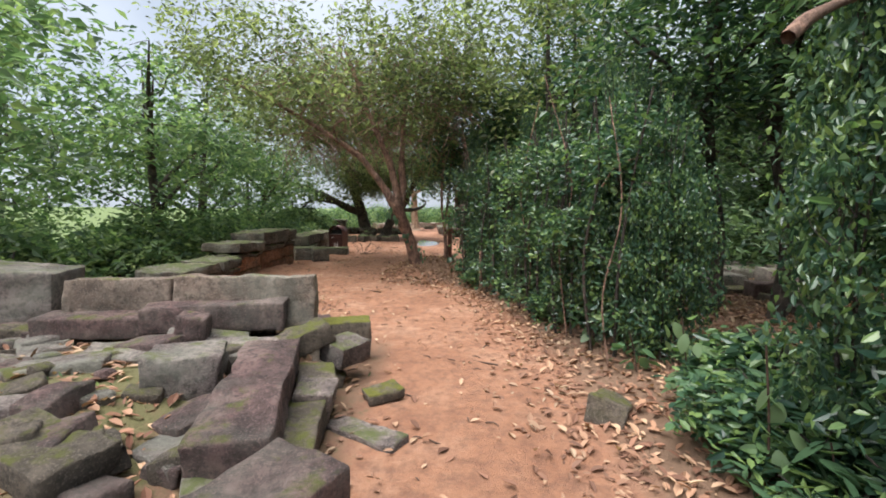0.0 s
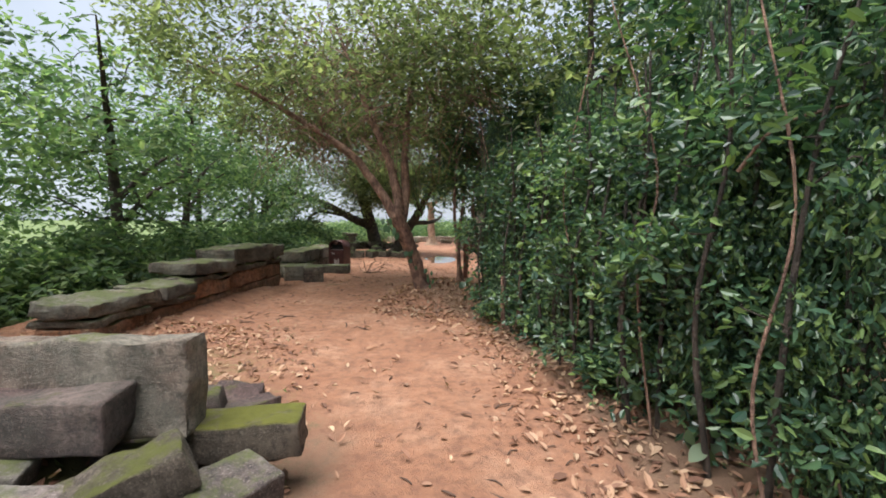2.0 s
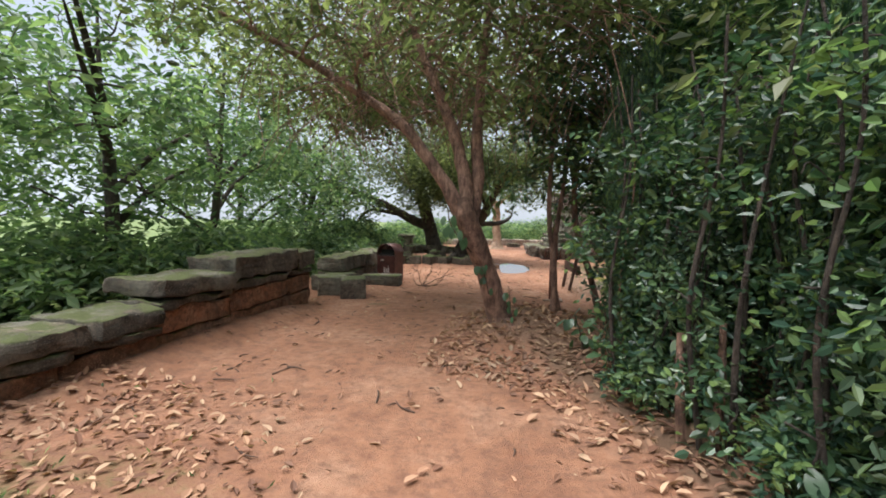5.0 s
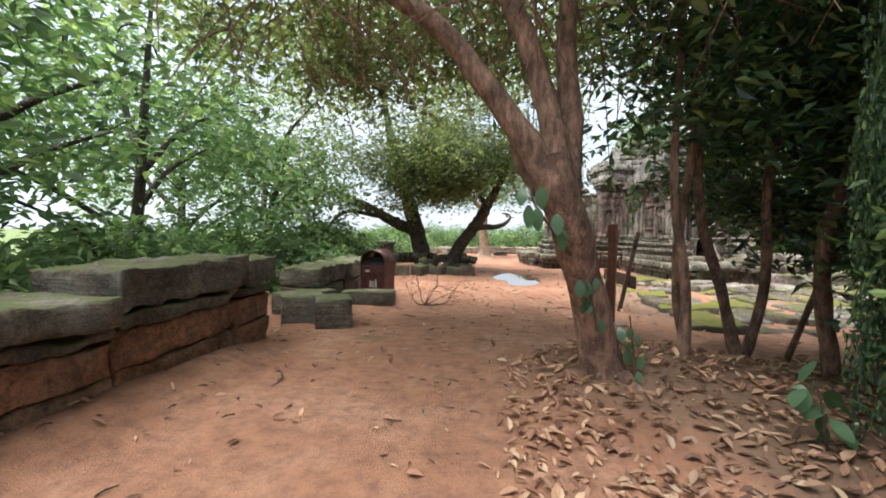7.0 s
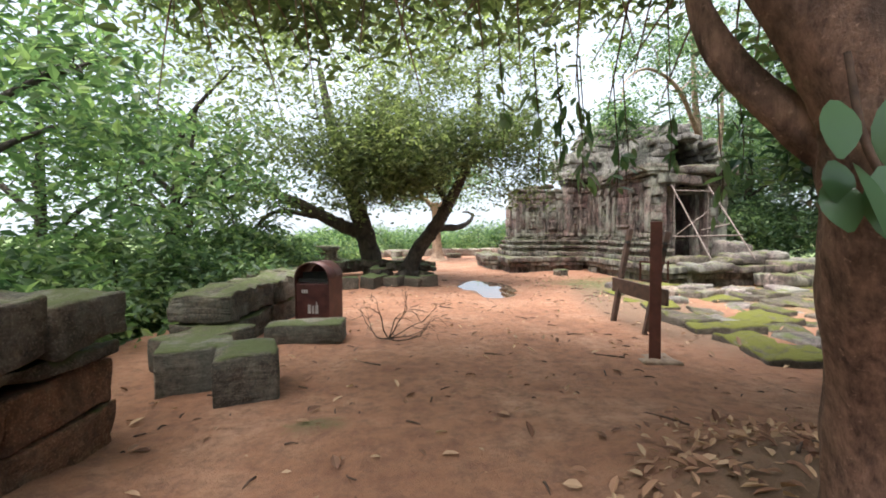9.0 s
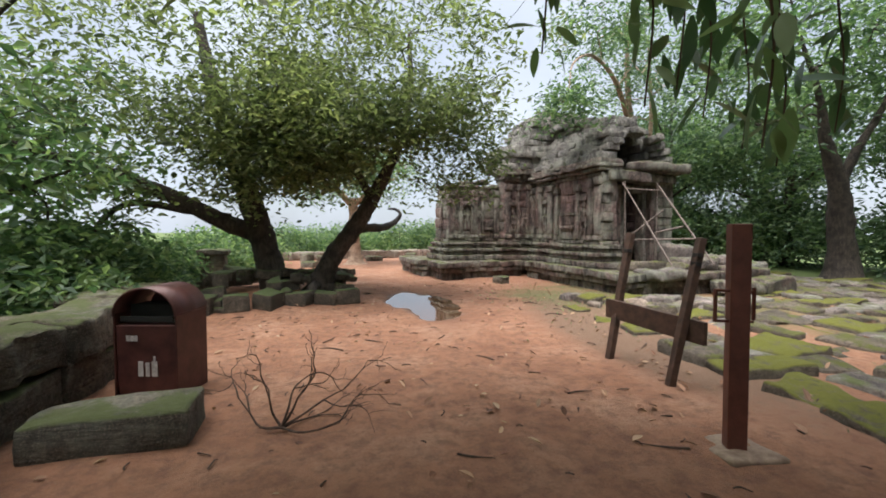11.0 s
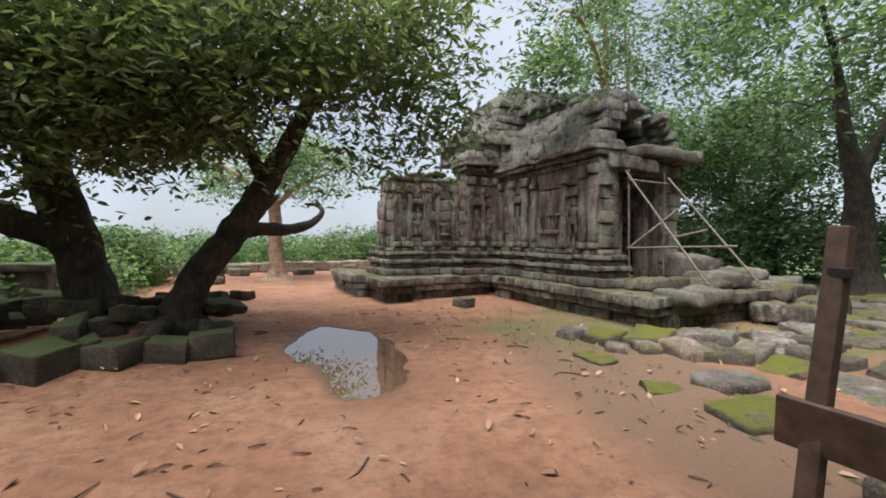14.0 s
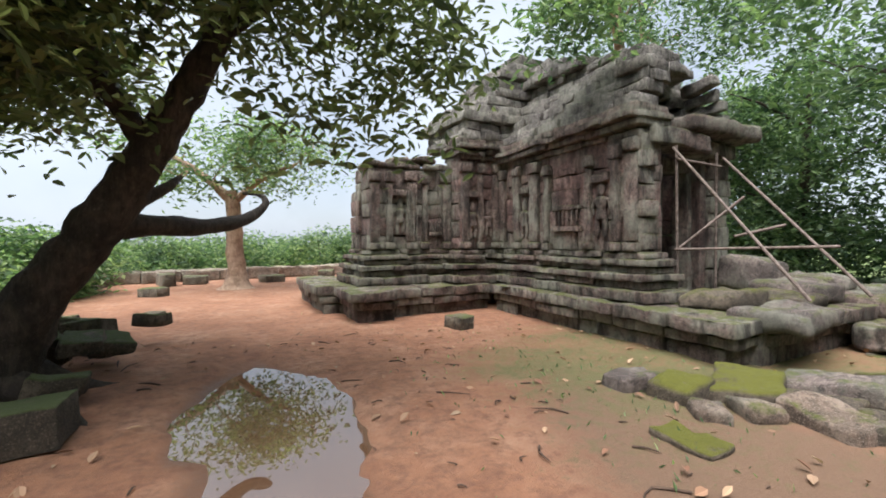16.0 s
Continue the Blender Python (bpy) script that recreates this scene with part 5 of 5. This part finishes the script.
# green bank of trees behind the wall
spots = [(-8.5, 3.0, 6.5), (-7.6, 6.6, 6.0), (-9.5, 9.5, 7.5), (-7.6, 12.0, 5.5), (-8.6, 15.5, 7.0), (-10.5, 19.0, 7.5), (-8.5, 20.0, 5.0), (-13.0, 13.0, 8.0), (-13.0, 5.0, 8.0), (-11.5, 25.0, 7.0)]
for k, (x, y, h) in enumerate(spots):
    r = np.random.default_rng(100 + k)
    z = gz(x, y)
    lean = r.uniform(-0.5, 0.9)
    limbs = [[(x, y, z - 0.2, 0.15), (x + 0.1, y, z + 1.2, 0.12), (x + 0.3 * lean, y + 0.1, z + 2.8, 0.1), (x + 0.7 * lean, y, z + h * 0.7, 0.06), (x + lean, y, z + h, 0.02)]]
    for j in range(4):
        a = r.uniform(0, 6.28)
        limbs.append([(x + 0.2 * lean, y + 0.1, z + 1.8 + 0.6 * j, 0.07), (x + 0.9 * math.cos(a), y + 0.9 * math.sin(a), z + 2.6 + 0.7 * j, 0.05), (x + 2.0 * math.cos(a), y + 2.0 * math.sin(a), z + 3.2 + 0.8 * j, 0.015)])
    cl = np.vstack([cloud_points(88, (x + 0.4 * lean, y, z + h * 0.68), (2.5, 2.5, h * 0.36), r, 0.2), cloud_points(10, (x + 0.2, y, z + 1.4), (1.8, 1.8, 1.0), r, 0.3)])
    limbs_and_crown("tree", "slim leafy tree on the bank behind the wall", limbs, cl, M_BARKD, M_LEAFL, 52, 0.3, 0.19, 120 + k, group="bank trees", twigs=80, width=0.5)
# saplings with many stems beside the leaning tree
stems = [[(0.0, 12.1, 0.1, 0.05), (0.0, 12.1, 0.9, 0.04), (-0.1, 12.15, 1.8, 0.035), (-0.05, 12.2, 3.4, 0.02)], [(0.12, 12.2, 0.1, 0.045), (-0.02, 12.25, 1.0, 0.04), (0.1, 12.3, 2.2, 0.03), (0.2, 12.3, 3.8, 0.015)], [(0.75, 12.7, 0.05, 0.06), (0.55, 12.65, 0.8, 0.05), (0.3, 12.6, 1.6, 0.045), (0.25, 12.6, 2.6, 0.035), (0.0, 12.7, 4.0, 0.02)], [(0.8, 12.75, 0.05, 0.05), (0.95, 12.7, 0.9, 0.045), (0.9, 12.6, 2.0, 0.04), (1.2, 12.5, 3.4, 0.02)], [(1.3, 12.3, 0.05, 0.07), (1.1, 12.2, 1.2, 0.06), (1.3, 12.1, 2.4, 0.05), (1.2, 12.2, 4.2, 0.02)], [(1.2, 12.8, 0.05, 0.03), (1.5, 12.6, 1.3, 0.025), (1.9, 12.5, 2.2, 0.01)]]
cs = np.vstack([cloud_points(110, (1.5, 13.2, 2.6), (1.5, 0.8, 1.5), R, 0.1), cloud_points(60, (2.6, 12.6, 2.0), (0.9, 1.0, 1.4), R, 0.1), cloud_points(70, (2.0, 13.4, 4.2), (1.7, 1.4, 1.6), R, 0.2), cloud_points(80, (1.8, 12.7, 3.2), (1.3, 1.2, 1.5), R, 0.2), cloud_points(80, (1.0, 12.4, 3.4), (1.3, 1.1, 1.3), R, 0.2), cloud_points(36, (1.5, 12.2, 1.9), (0.6, 0.7, 0.9), R, 0.2), cloud_points(20, (0.0, 12.3, 2.9), (0.6, 0.5, 0.9), R, 0.2)])
limbs_and_crown("sapling", "clump of thin dark-leaved saplings beside the leaning tree", stems, cs, M_BARK, M_LEAF, 75, 0.22, 0.13, 91, "tree", twigs=90, width=0.45)

# tall tree behind the shrine, with a limb over its roof
E = [
    [(8.2, 27.5, -0.1, 0.2), (8.1, 27.5, 2.0, 0.17), (8.0, 27.4, 4.5, 0.15), (7.6, 27.2, 7.0, 0.1), (7.4, 27.0, 9.5, 0.04)],
    [(7.9, 27.3, 5.0, 0.1), (6.4, 26.0, 6.4, 0.08), (4.6, 24.4, 6.6, 0.05), (3.3, 23.2, 5.9, 0.025), (3.0, 22.9, 5.1, 0.01)],
    [(9.2, 28.3, -0.1, 0.13), (9.1, 28.2, 3.0, 0.11), (9.3, 28.1, 6.0, 0.08), (9.0, 28.0, 9.0, 0.03)],
]
ce = np.vstack([cloud_points(100, (9.0, 26.8, 8.0), (3.2, 3.0, 2.2), R, 0.2), cloud_points(20, (4.4, 24.0, 7.4), (1.6, 1.3, 0.6), R, 0.1), cloud_points(16, (3.1, 23.1, 5.0), (0.7, 0.6, 0.5), R, 0.2)])
limbs_and_crown("tree", "tall pale-leaved tree with a limb over the shrine roof", E, ce, M_BARKP, M_LEAFW, 80, 0.38, 0.17, 92, twigs=120, width=0.4)

r = np.random.default_rng(160)
base = None
for k in range(34):
    y = 1.5 + k * 1.05
    x = -6.6 - r.uniform(0, 1.6)
    if base is None:
        cl = cloud_points(110, (0, 0, 0.8), (1.2, 1.2, 1.2), r, 0.5)
        base = limbs_and_crown("bush", "bright green leafy bush on the bank", [[(0, 0, -0.3, 0.04), (0.1, 0.1, 0.6, 0.03), (0.2, 0, 1.5, 0.01)]], cl, M_BARKD, M_LEAFL, 45, 0.22, 0.17, 161, "bush", "bank bushes", width=0.5)
        base.matrix_basis = pose(x, y, gz(x, y) + 0.1)
    else:
        copy_thing(base, pose(x, y, gz(x, y) - 0.1 + r.uniform(-0.5, 0.2), 0, 0, r.uniform(0, 360)))

# forest on the right, behind the paving, and bushes beyond the terrace
Rr = [(11.6, 22.6, -0.05, 0.45), (11.6, 22.6, 0.6, 0.36), (11.5, 22.6, 1.6, 0.33), (11.2, 22.5, 2.8, 0.25), (10.7, 22.5, 4.0, 0.16), (10.3, 22.4, 5.2, 0.09), (9.5, 22.3, 6.6, 0.05), (8.9, 22.2, 7.8, 0.02)]
R2 = [(11.2, 22.5, 2.7, 0.16), (11.7, 22.4, 3.8, 0.12), (12.5, 22.2, 5.4, 0.07), (12.7, 22.0, 7.6, 0.02)]
cl = np.vstack([cloud_points(95, (10.4, 22.2, 6.6), (4.2, 3.4, 2.4), np.random.default_rng(171), 0.3)])
limbs_and_crown("tree", "broad dark-trunked tree at the edge of the paving", [Rr, R2], cl, M_BARKD, M_LEAFW, 75, 0.5, 0.2, 172, twigs=110, width=0.5)
r = np.random.default_rng(180)
base = None
for k, (x, y, s) in enumerate([(14, 17, 1.1), (16, 22, 1.2), (15, 27, 1.2), (12.5, 31, 1.2), (11, 35, 1.25), (18, 31, 1.4), (13, 13, 1.0), (11, 9, 1.1), (20, 20, 1.4), (8.5, 5, 1.0), (16, 35, 1.5), (9, 13.5, 0.8)]):
    if base is None:
        limbs = [[(0, 0, -0.3, 0.2), (0.1, 0, 2, 0.16), (0.0, 0.1, 4.5, 0.12), (-0.1, 0, 8.0, 0.03)]] + [[(0, 0, 2 + j, 0.08), (1.2 * math.cos(j * 2.2), 1.2 * math.sin(j * 2.2), 2.8 + j, 0.05), (2.4 * math.cos(j * 2.2), 2.4 * math.sin(j * 2.2), 3.3 + j, 0.02)] for j in range(4)]
        cl = np.vstack([cloud_points(120, (0, 0, 5.2), (2.9, 2.9, 3.2), r, 0.4), cloud_points(90, (0, 0, 1.5), (2.6, 2.6, 1.5), r, 0.3)])
        base = limbs_and_crown("tree", "tall leafy tree of the wood behind the temple", limbs, cl, M_BARKD, M_LEAFW, 85, 0.46, 0.22, 181, group="wood", twigs=80, width=0.5)
        base.matrix_basis = pose(x, y, gz(x, y))
    else:
        copy_thing(base, pose(x, y, gz(x, y) + (s - 1.2), 0, 0, k * 67))
base = None
for k in range(30):
    a = k / 29
    x, y = -12 + 22 * a + r.uniform(-1, 1), 38.5 + 3 * a + r.uniform(0, 5)
    if base is None:
        cl = cloud_points(120, (0, 0, 0.9), (1.7, 1.7, 1.3), r, 0.4)
        base = limbs_and_crown("bush", "sunlit green bush beyond the terrace wall", [[(0, 0, -0.3, 0.05), (0.1, 0.1, 0.8, 0.04), (0.2, 0, 2.0, 0.01)]], cl, M_BARKD, M_LEAFL, 32, 0.32, 0.22, 191, "bush", "terrace bushes")
        base.matrix_basis = pose(x, y, gz(x, y))
    else:
        copy_thing(base, pose(x, y, gz(x, y) + r.uniform(-0.8, 0.1), 0, 0, r.uniform(0, 360)))

# ---- small things ----
def big_leaf(n=5):
    """A broad pointed leaf along +x, folded and drooping."""
    v, f = [], []
    for i in range(n + 1):
        t = i / n
        w = 0.3 * math.sin(math.pi * min(1, t * 0.92 + 0.05)) ** 0.8
        z = -0.22 * t * t
        v += [(t, w, z + 0.05 * w), (t, 0, z), (t, -w, z + 0.05 * w)]
    for i in range(n):
        a = 3 * i
        f += [[a, a + 1, a + 4, a + 3], [a + 1, a + 2, a + 5, a + 4]]
    return np.array(v), np.array(f)


BIG = mesh_from("leaf", *big_leaf(), M_LEAF, True)
BIGN = mesh_from("leaf", *[(q[0] * np.array([1, 0.55, 1]), q[1]) for q in [big_leaf()]][0], M_LEAF, True)
BIGNL = mesh_from("leaf", *[(q[0] * np.array([1, 0.55, 1]), q[1]) for q in [big_leaf()]][0], M_LEAFL, True)
BIGL = mesh_from("leaf", *big_leaf(), M_LEAFL, True)


def spray(name, label, stem, n, size, me, seed, radius=0.01, spread=0.06, bark=None, category="plant", face=None):
    """A twig with single leaves along it."""
    r = random.Random(seed)
    t = thing(name, label, category)
    part("stem", mesh_from("stem", *tube([(*p, radius * (1 - 0.6 * i / len(stem))) for i, p in enumerate(stem)], 6, 4, seed, 0.1), bark or M_TWIG, True), t)
    line = spline([(*p, 0) for p in stem], 6)
    for k in range(n):
        p = line[int((0.25 + 0.75 * r.random()) * (len(line) - 1))]
        s = size * r.uniform(0.7, 1.25)
        m = pose(p[0] + r.uniform(-spread, spread), p[1] + r.uniform(-spread, spread), p[2] + r.uniform(-spread, spread), r.uniform(-35, 35), r.uniform(0, 75), r.uniform(0, 360)) @ Matrix.Diagonal((s, s, s, 1))
        if face is not None:
            m = Matrix.Translation(m.translation) @ pose(0, 0, 0, r.uniform(-25, 25), r.uniform(50, 85), face + r.uniform(-35, 35)) @ Matrix.Diagonal((s, s, s, 1))
        part("leaf", me, t, m=m)
    return t


# climber with broad leaves on the leaning tree
spray("climbing_plant", "broad-leaved climbing plant on the leaning trunk", [(-1.07, 11.28, 1.2), (-1.21, 11.22, 1.38), (-1.33, 11.22, 1.55), (-1.37, 11.23, 1.75)], 9, 0.14, BIG, 1, 0.012, 0.07, face=-90)
spray("climbing_plant", "broad-leaved climbing plant low on the leaning trunk", [(-0.85, 11.44, 0.65), (-0.89, 11.42, 0.85), (-0.95, 11.38, 1.0)], 9, 0.1, BIG, 2, 0.01, 0.07, face=-90)
spray("climbing_plant", "young climbing plant at the foot of the tree", [(-0.55, 11.54, 0.3), (-0.57, 11.54, 0.5), (-0.60, 11.54, 0.75)], 9, 0.09, BIG, 3, 0.008, 0.08, face=-90)
# leaves hanging over the path
for k, (x, y, z) in enumerate([(-1.45, 13.85, 2.75), (-1.25, 13.95, 2.85), (-1.0, 14.1, 2.8), (-1.15, 13.7, 2.6), (-0.75, 14.0, 2.6), (-0.5, 14.4, 2.75), (-1.7, 14.1, 3.0), (-0.2, 14.2, 2.8), (0.3, 14.0, 2.7), (0.0, 13.8, 2.4)]):
    spray("hanging_spray", "hanging twig with long green leaves over the path", [(x, y, z + 0.1), (x + 0.03, y, z - 0.3), (x + 0.05, y - 0.02, z - 0.6), (x + 0.04, y, z - 0.9)], 18, 0.15, BIGN if k % 3 else BIGNL, 20 + k, 0.006, 0.05)
# broad-leaved plants at the foot of the thicket
rq = random.Random(31)
for k, (x, y) in enumerate([(2.0, 2.5), (2.15, 3.1), (2.3, 3.6), (2.1, 4.4), (1.95, 5.0), (1.9, 1.9), (1.85, 5.9), (1.6, 7.2), (1.25, 8.4), (0.85, 9.4), (0.5, 10.2), (0.3, 10.9), (1.7, 6.6), (1.0, 9.0), (2.35, 2.9), (1.95, 3.3)]):
    h = rq.uniform(0.35, 0.85)
    z = gz(x, y)
    spray("leafy_plant", "young broad-leaved plant at the thicket's foot", [(x, y, z - 0.03), (x - 0.05, y - 0.03, z + h * 0.5), (x - 0.12, y - 0.06, z + h)], 16, 0.13, BIGL if k % 3 == 0 else BIG, 40 + k, 0.008, 0.12)
# bare pale stems and vines in front of the thicket
for k, rows in enumerate([
    [(1.75, 5.2, 0.1), (1.7, 5.3, 0.8), (1.85, 5.3, 1.7), (1.75, 5.5, 2.8)],
    [(0.75, 9.05, 0.05), (0.72, 9.05, 0.45), (0.72, 9.1, 0.85)],
    [(0.92, 9.0, 0.05), (0.95, 9.0, 0.5), (0.95, 9.02, 0.95)],
    [(1.3, 7.4, 0.1), (1.35, 7.4, 0.9), (1.2, 7.5, 1.9), (1.4, 7.3, 3.2)],
    [(1.75, 5.6, 1.9), (1.85, 5.5, 2.1), (2.1, 5.5, 2.2), (2.6, 5.4, 2.3)],
    [(1.78, 3.2, 2.5), (1.95, 3.25, 2.63), (2.3, 3.3, 2.76), (2.9, 3.4, 2.8)],
    [(0.6, 10.0, 0.1), (0.5, 10.1, 1.0), (0.6, 10.2, 2.2), (0.3, 10.4, 3.6)],
    [(1.6, 6.2, 0.1), (1.5, 6.3, 1.2), (1.65, 6.4, 2.0), (1.3, 6.5, 3.3)],
]):
    v = thing("bare_stem", "bare pale woody stem in front of the thicket", "branch", group="stems of the thicket")
    part("stem", mesh_from("stem", *tube([(*p, (0.035 if k in (1, 2, 5) else 0.011) * (1 - 0.15 * i)) for i, p in enumerate(rows)], 7, 5, k, 0.25), M_BARK, True), v)
# tangle of thin hanging twigs under the leaning tree's crown
r = np.random.default_rng(210)
pieces = []
for k in range(900):
    x, y, z = r.uniform(-4.0, 0.6), r.uniform(10.6, 13.0), r.uniform(2.9, 5.6)
    l = r.uniform(0.2, 0.9)
    dx, dy = r.normal(0, 0.5, 2)
    pieces.append(tube([(x, y, z, 0.009), (x + dx * 0.5, y + dy * 0.5, z - l * 0.35, 0.007), (x + dx, y + dy, z - l, 0.003)], 4, 3, k, 0.1))
tagged(part("hanging_vines", mesh_from("hanging_vines", *join(pieces), M_BARK, True)), "tangle of thin dry hanging vines under a tree", "vines", kind="stuff")


# dry branch lying on the path
dry = thing("dry_branch", "dry leafless fallen branch lying on the earth", "branch")
r = np.random.default_rng(220)


def fork(p, d, ln, rad, depth):
    q = [(*p, rad)]
    for i in range(3):
        d = d + r.normal(0, 0.32, 3)
        d /= np.linalg.norm(d)
        p = p + d * ln / 3
        p[2] = max(p[2], 0.015)
        q.append((*p, rad * (1 - 0.2 * (i + 1))))
        if depth and i > 0:
            fork(p.copy(), d + r.normal(0, 0.5, 3) + (0, 0, 0.2), ln * 0.62, rad * 0.6, depth - 1)
    part("twig", mesh_from("twig", *tube(q, 5, 3, depth, 0.15), M_TWIG, True), dry)


for way, ln in (((0.3, 0.3, 0.5), 0.5), ((0.8, -0.1, 0.1), 0.55), ((-0.2, 0.3, 0.6), 0.5), ((-0.6, -0.4, 0.05), 0.42), ((0.55, 0.1, 0.45), 0.5), ((0.1, 0.1, 0.7), 0.45), ((0.9, 0.3, 0.2), 0.6)):
    fork(np.array([-2.88, 15.76, 0.03]), np.array(way), ln * 0.85, 0.011, 3)

r = np.random.default_rng(200)
n = 90000
lx, ly = r.uniform(-5.5, 8, n), r.uniform(0.3, 24, n)
e = np.interp(ly, EDGE_Y, EDGE_X)
keep = ((lx > e - 0.9 + r.normal(0, 0.3, n)) & (ly < 13.2)) | ((lx < np.interp(ly, [0, 4, 6, 9], [0.35, 0.3, -0.3, -1.6]) - 0.85 + r.normal(0, 0.3, n)) & (ly < 9.3) & (r.random(n) < 0.7)) | (r.random(n) < 0.03) | ((np.hypot(lx + 0.3, ly - 11.4) < 1.5) & (lx > -1.5))
keep &= puddle_depth(lx, ly) < 0.3
lx, ly = lx[keep], ly[keep]
at = np.stack([lx, ly, ground_z(lx, ly) + r.uniform(0.003, 0.03, len(lx))], 1)
v, f = leaves(at, 0.085, r, 0.85, 0.5, 0.3, 0.0, fine=True)
tagged(part("leaf_litter", mesh_from("leaf_litter", v, f, M_DEAD)), "scattered dry brown fallen leaves on the earth", "leaf litter", kind="stuff")
# bits of twig and bark on the path
pieces = []
for k in range(520):
    x, y = r.uniform(-4.3, 1.6), r.uniform(1.5, 24)
    if puddle_depth(np.array([x]), np.array([y]))[0] > 0.2:
        continue
    z, a, l = gz(x, y) + 0.008, r.uniform(0, 6.28), r.uniform(0.03, 0.12) if r.random() < 0.88 else r.uniform(0.16, 0.32)
    c, s = math.cos(a) * l, math.sin(a) * l
    b = r.normal(0, 0.12, 2) * l
    q = 0.005 + 0.012 * l
    pieces.append(tube([(x, y, z, q), (x + c * 0.5 + b[0], y + s * 0.5 + b[1], z + 0.008, q), (x + c, y + s, z, 0.003)], 4, 2, k, 0.2))
tagged(part("twig_litter", mesh_from("twig_litter", *join(pieces), M_TWIG, True)), "broken twigs strewn over the earth path", "twigs", kind="stuff")
# low grass and weeds
n = 14000
lx, ly = r.uniform(-5, 6, n), r.uniform(1, 27, n)
w = bump2(lx, ly, 1.8, 21.0, 1.3, 2.4) + 0.8 * bump2(lx, ly, -3.0, 7.2, 1.1, 1.0) + 0.6 * bump2(lx, ly, -2.4, 4.4, 1.2, 1.6) + 0.5 * bump2(lx, ly, 0.3, 24.8, 0.6, 0.6) + 0.35 * bump2(lx, ly, -4.2, 9, 0.4, 1.5)
keep = r.random(n) < w * 0.8
lx, ly = lx[keep], ly[keep]
at = np.stack([lx, ly, ground_z(lx, ly)], 1)
v, f = leaves(at, 0.05, r, 0.2, 0.3, 0.2, -1.2)
tagged(part("grass", mesh_from("grass", v, f, M_LEAFL)), "sparse low weeds and moss on the earth", "grass", kind="stuff")
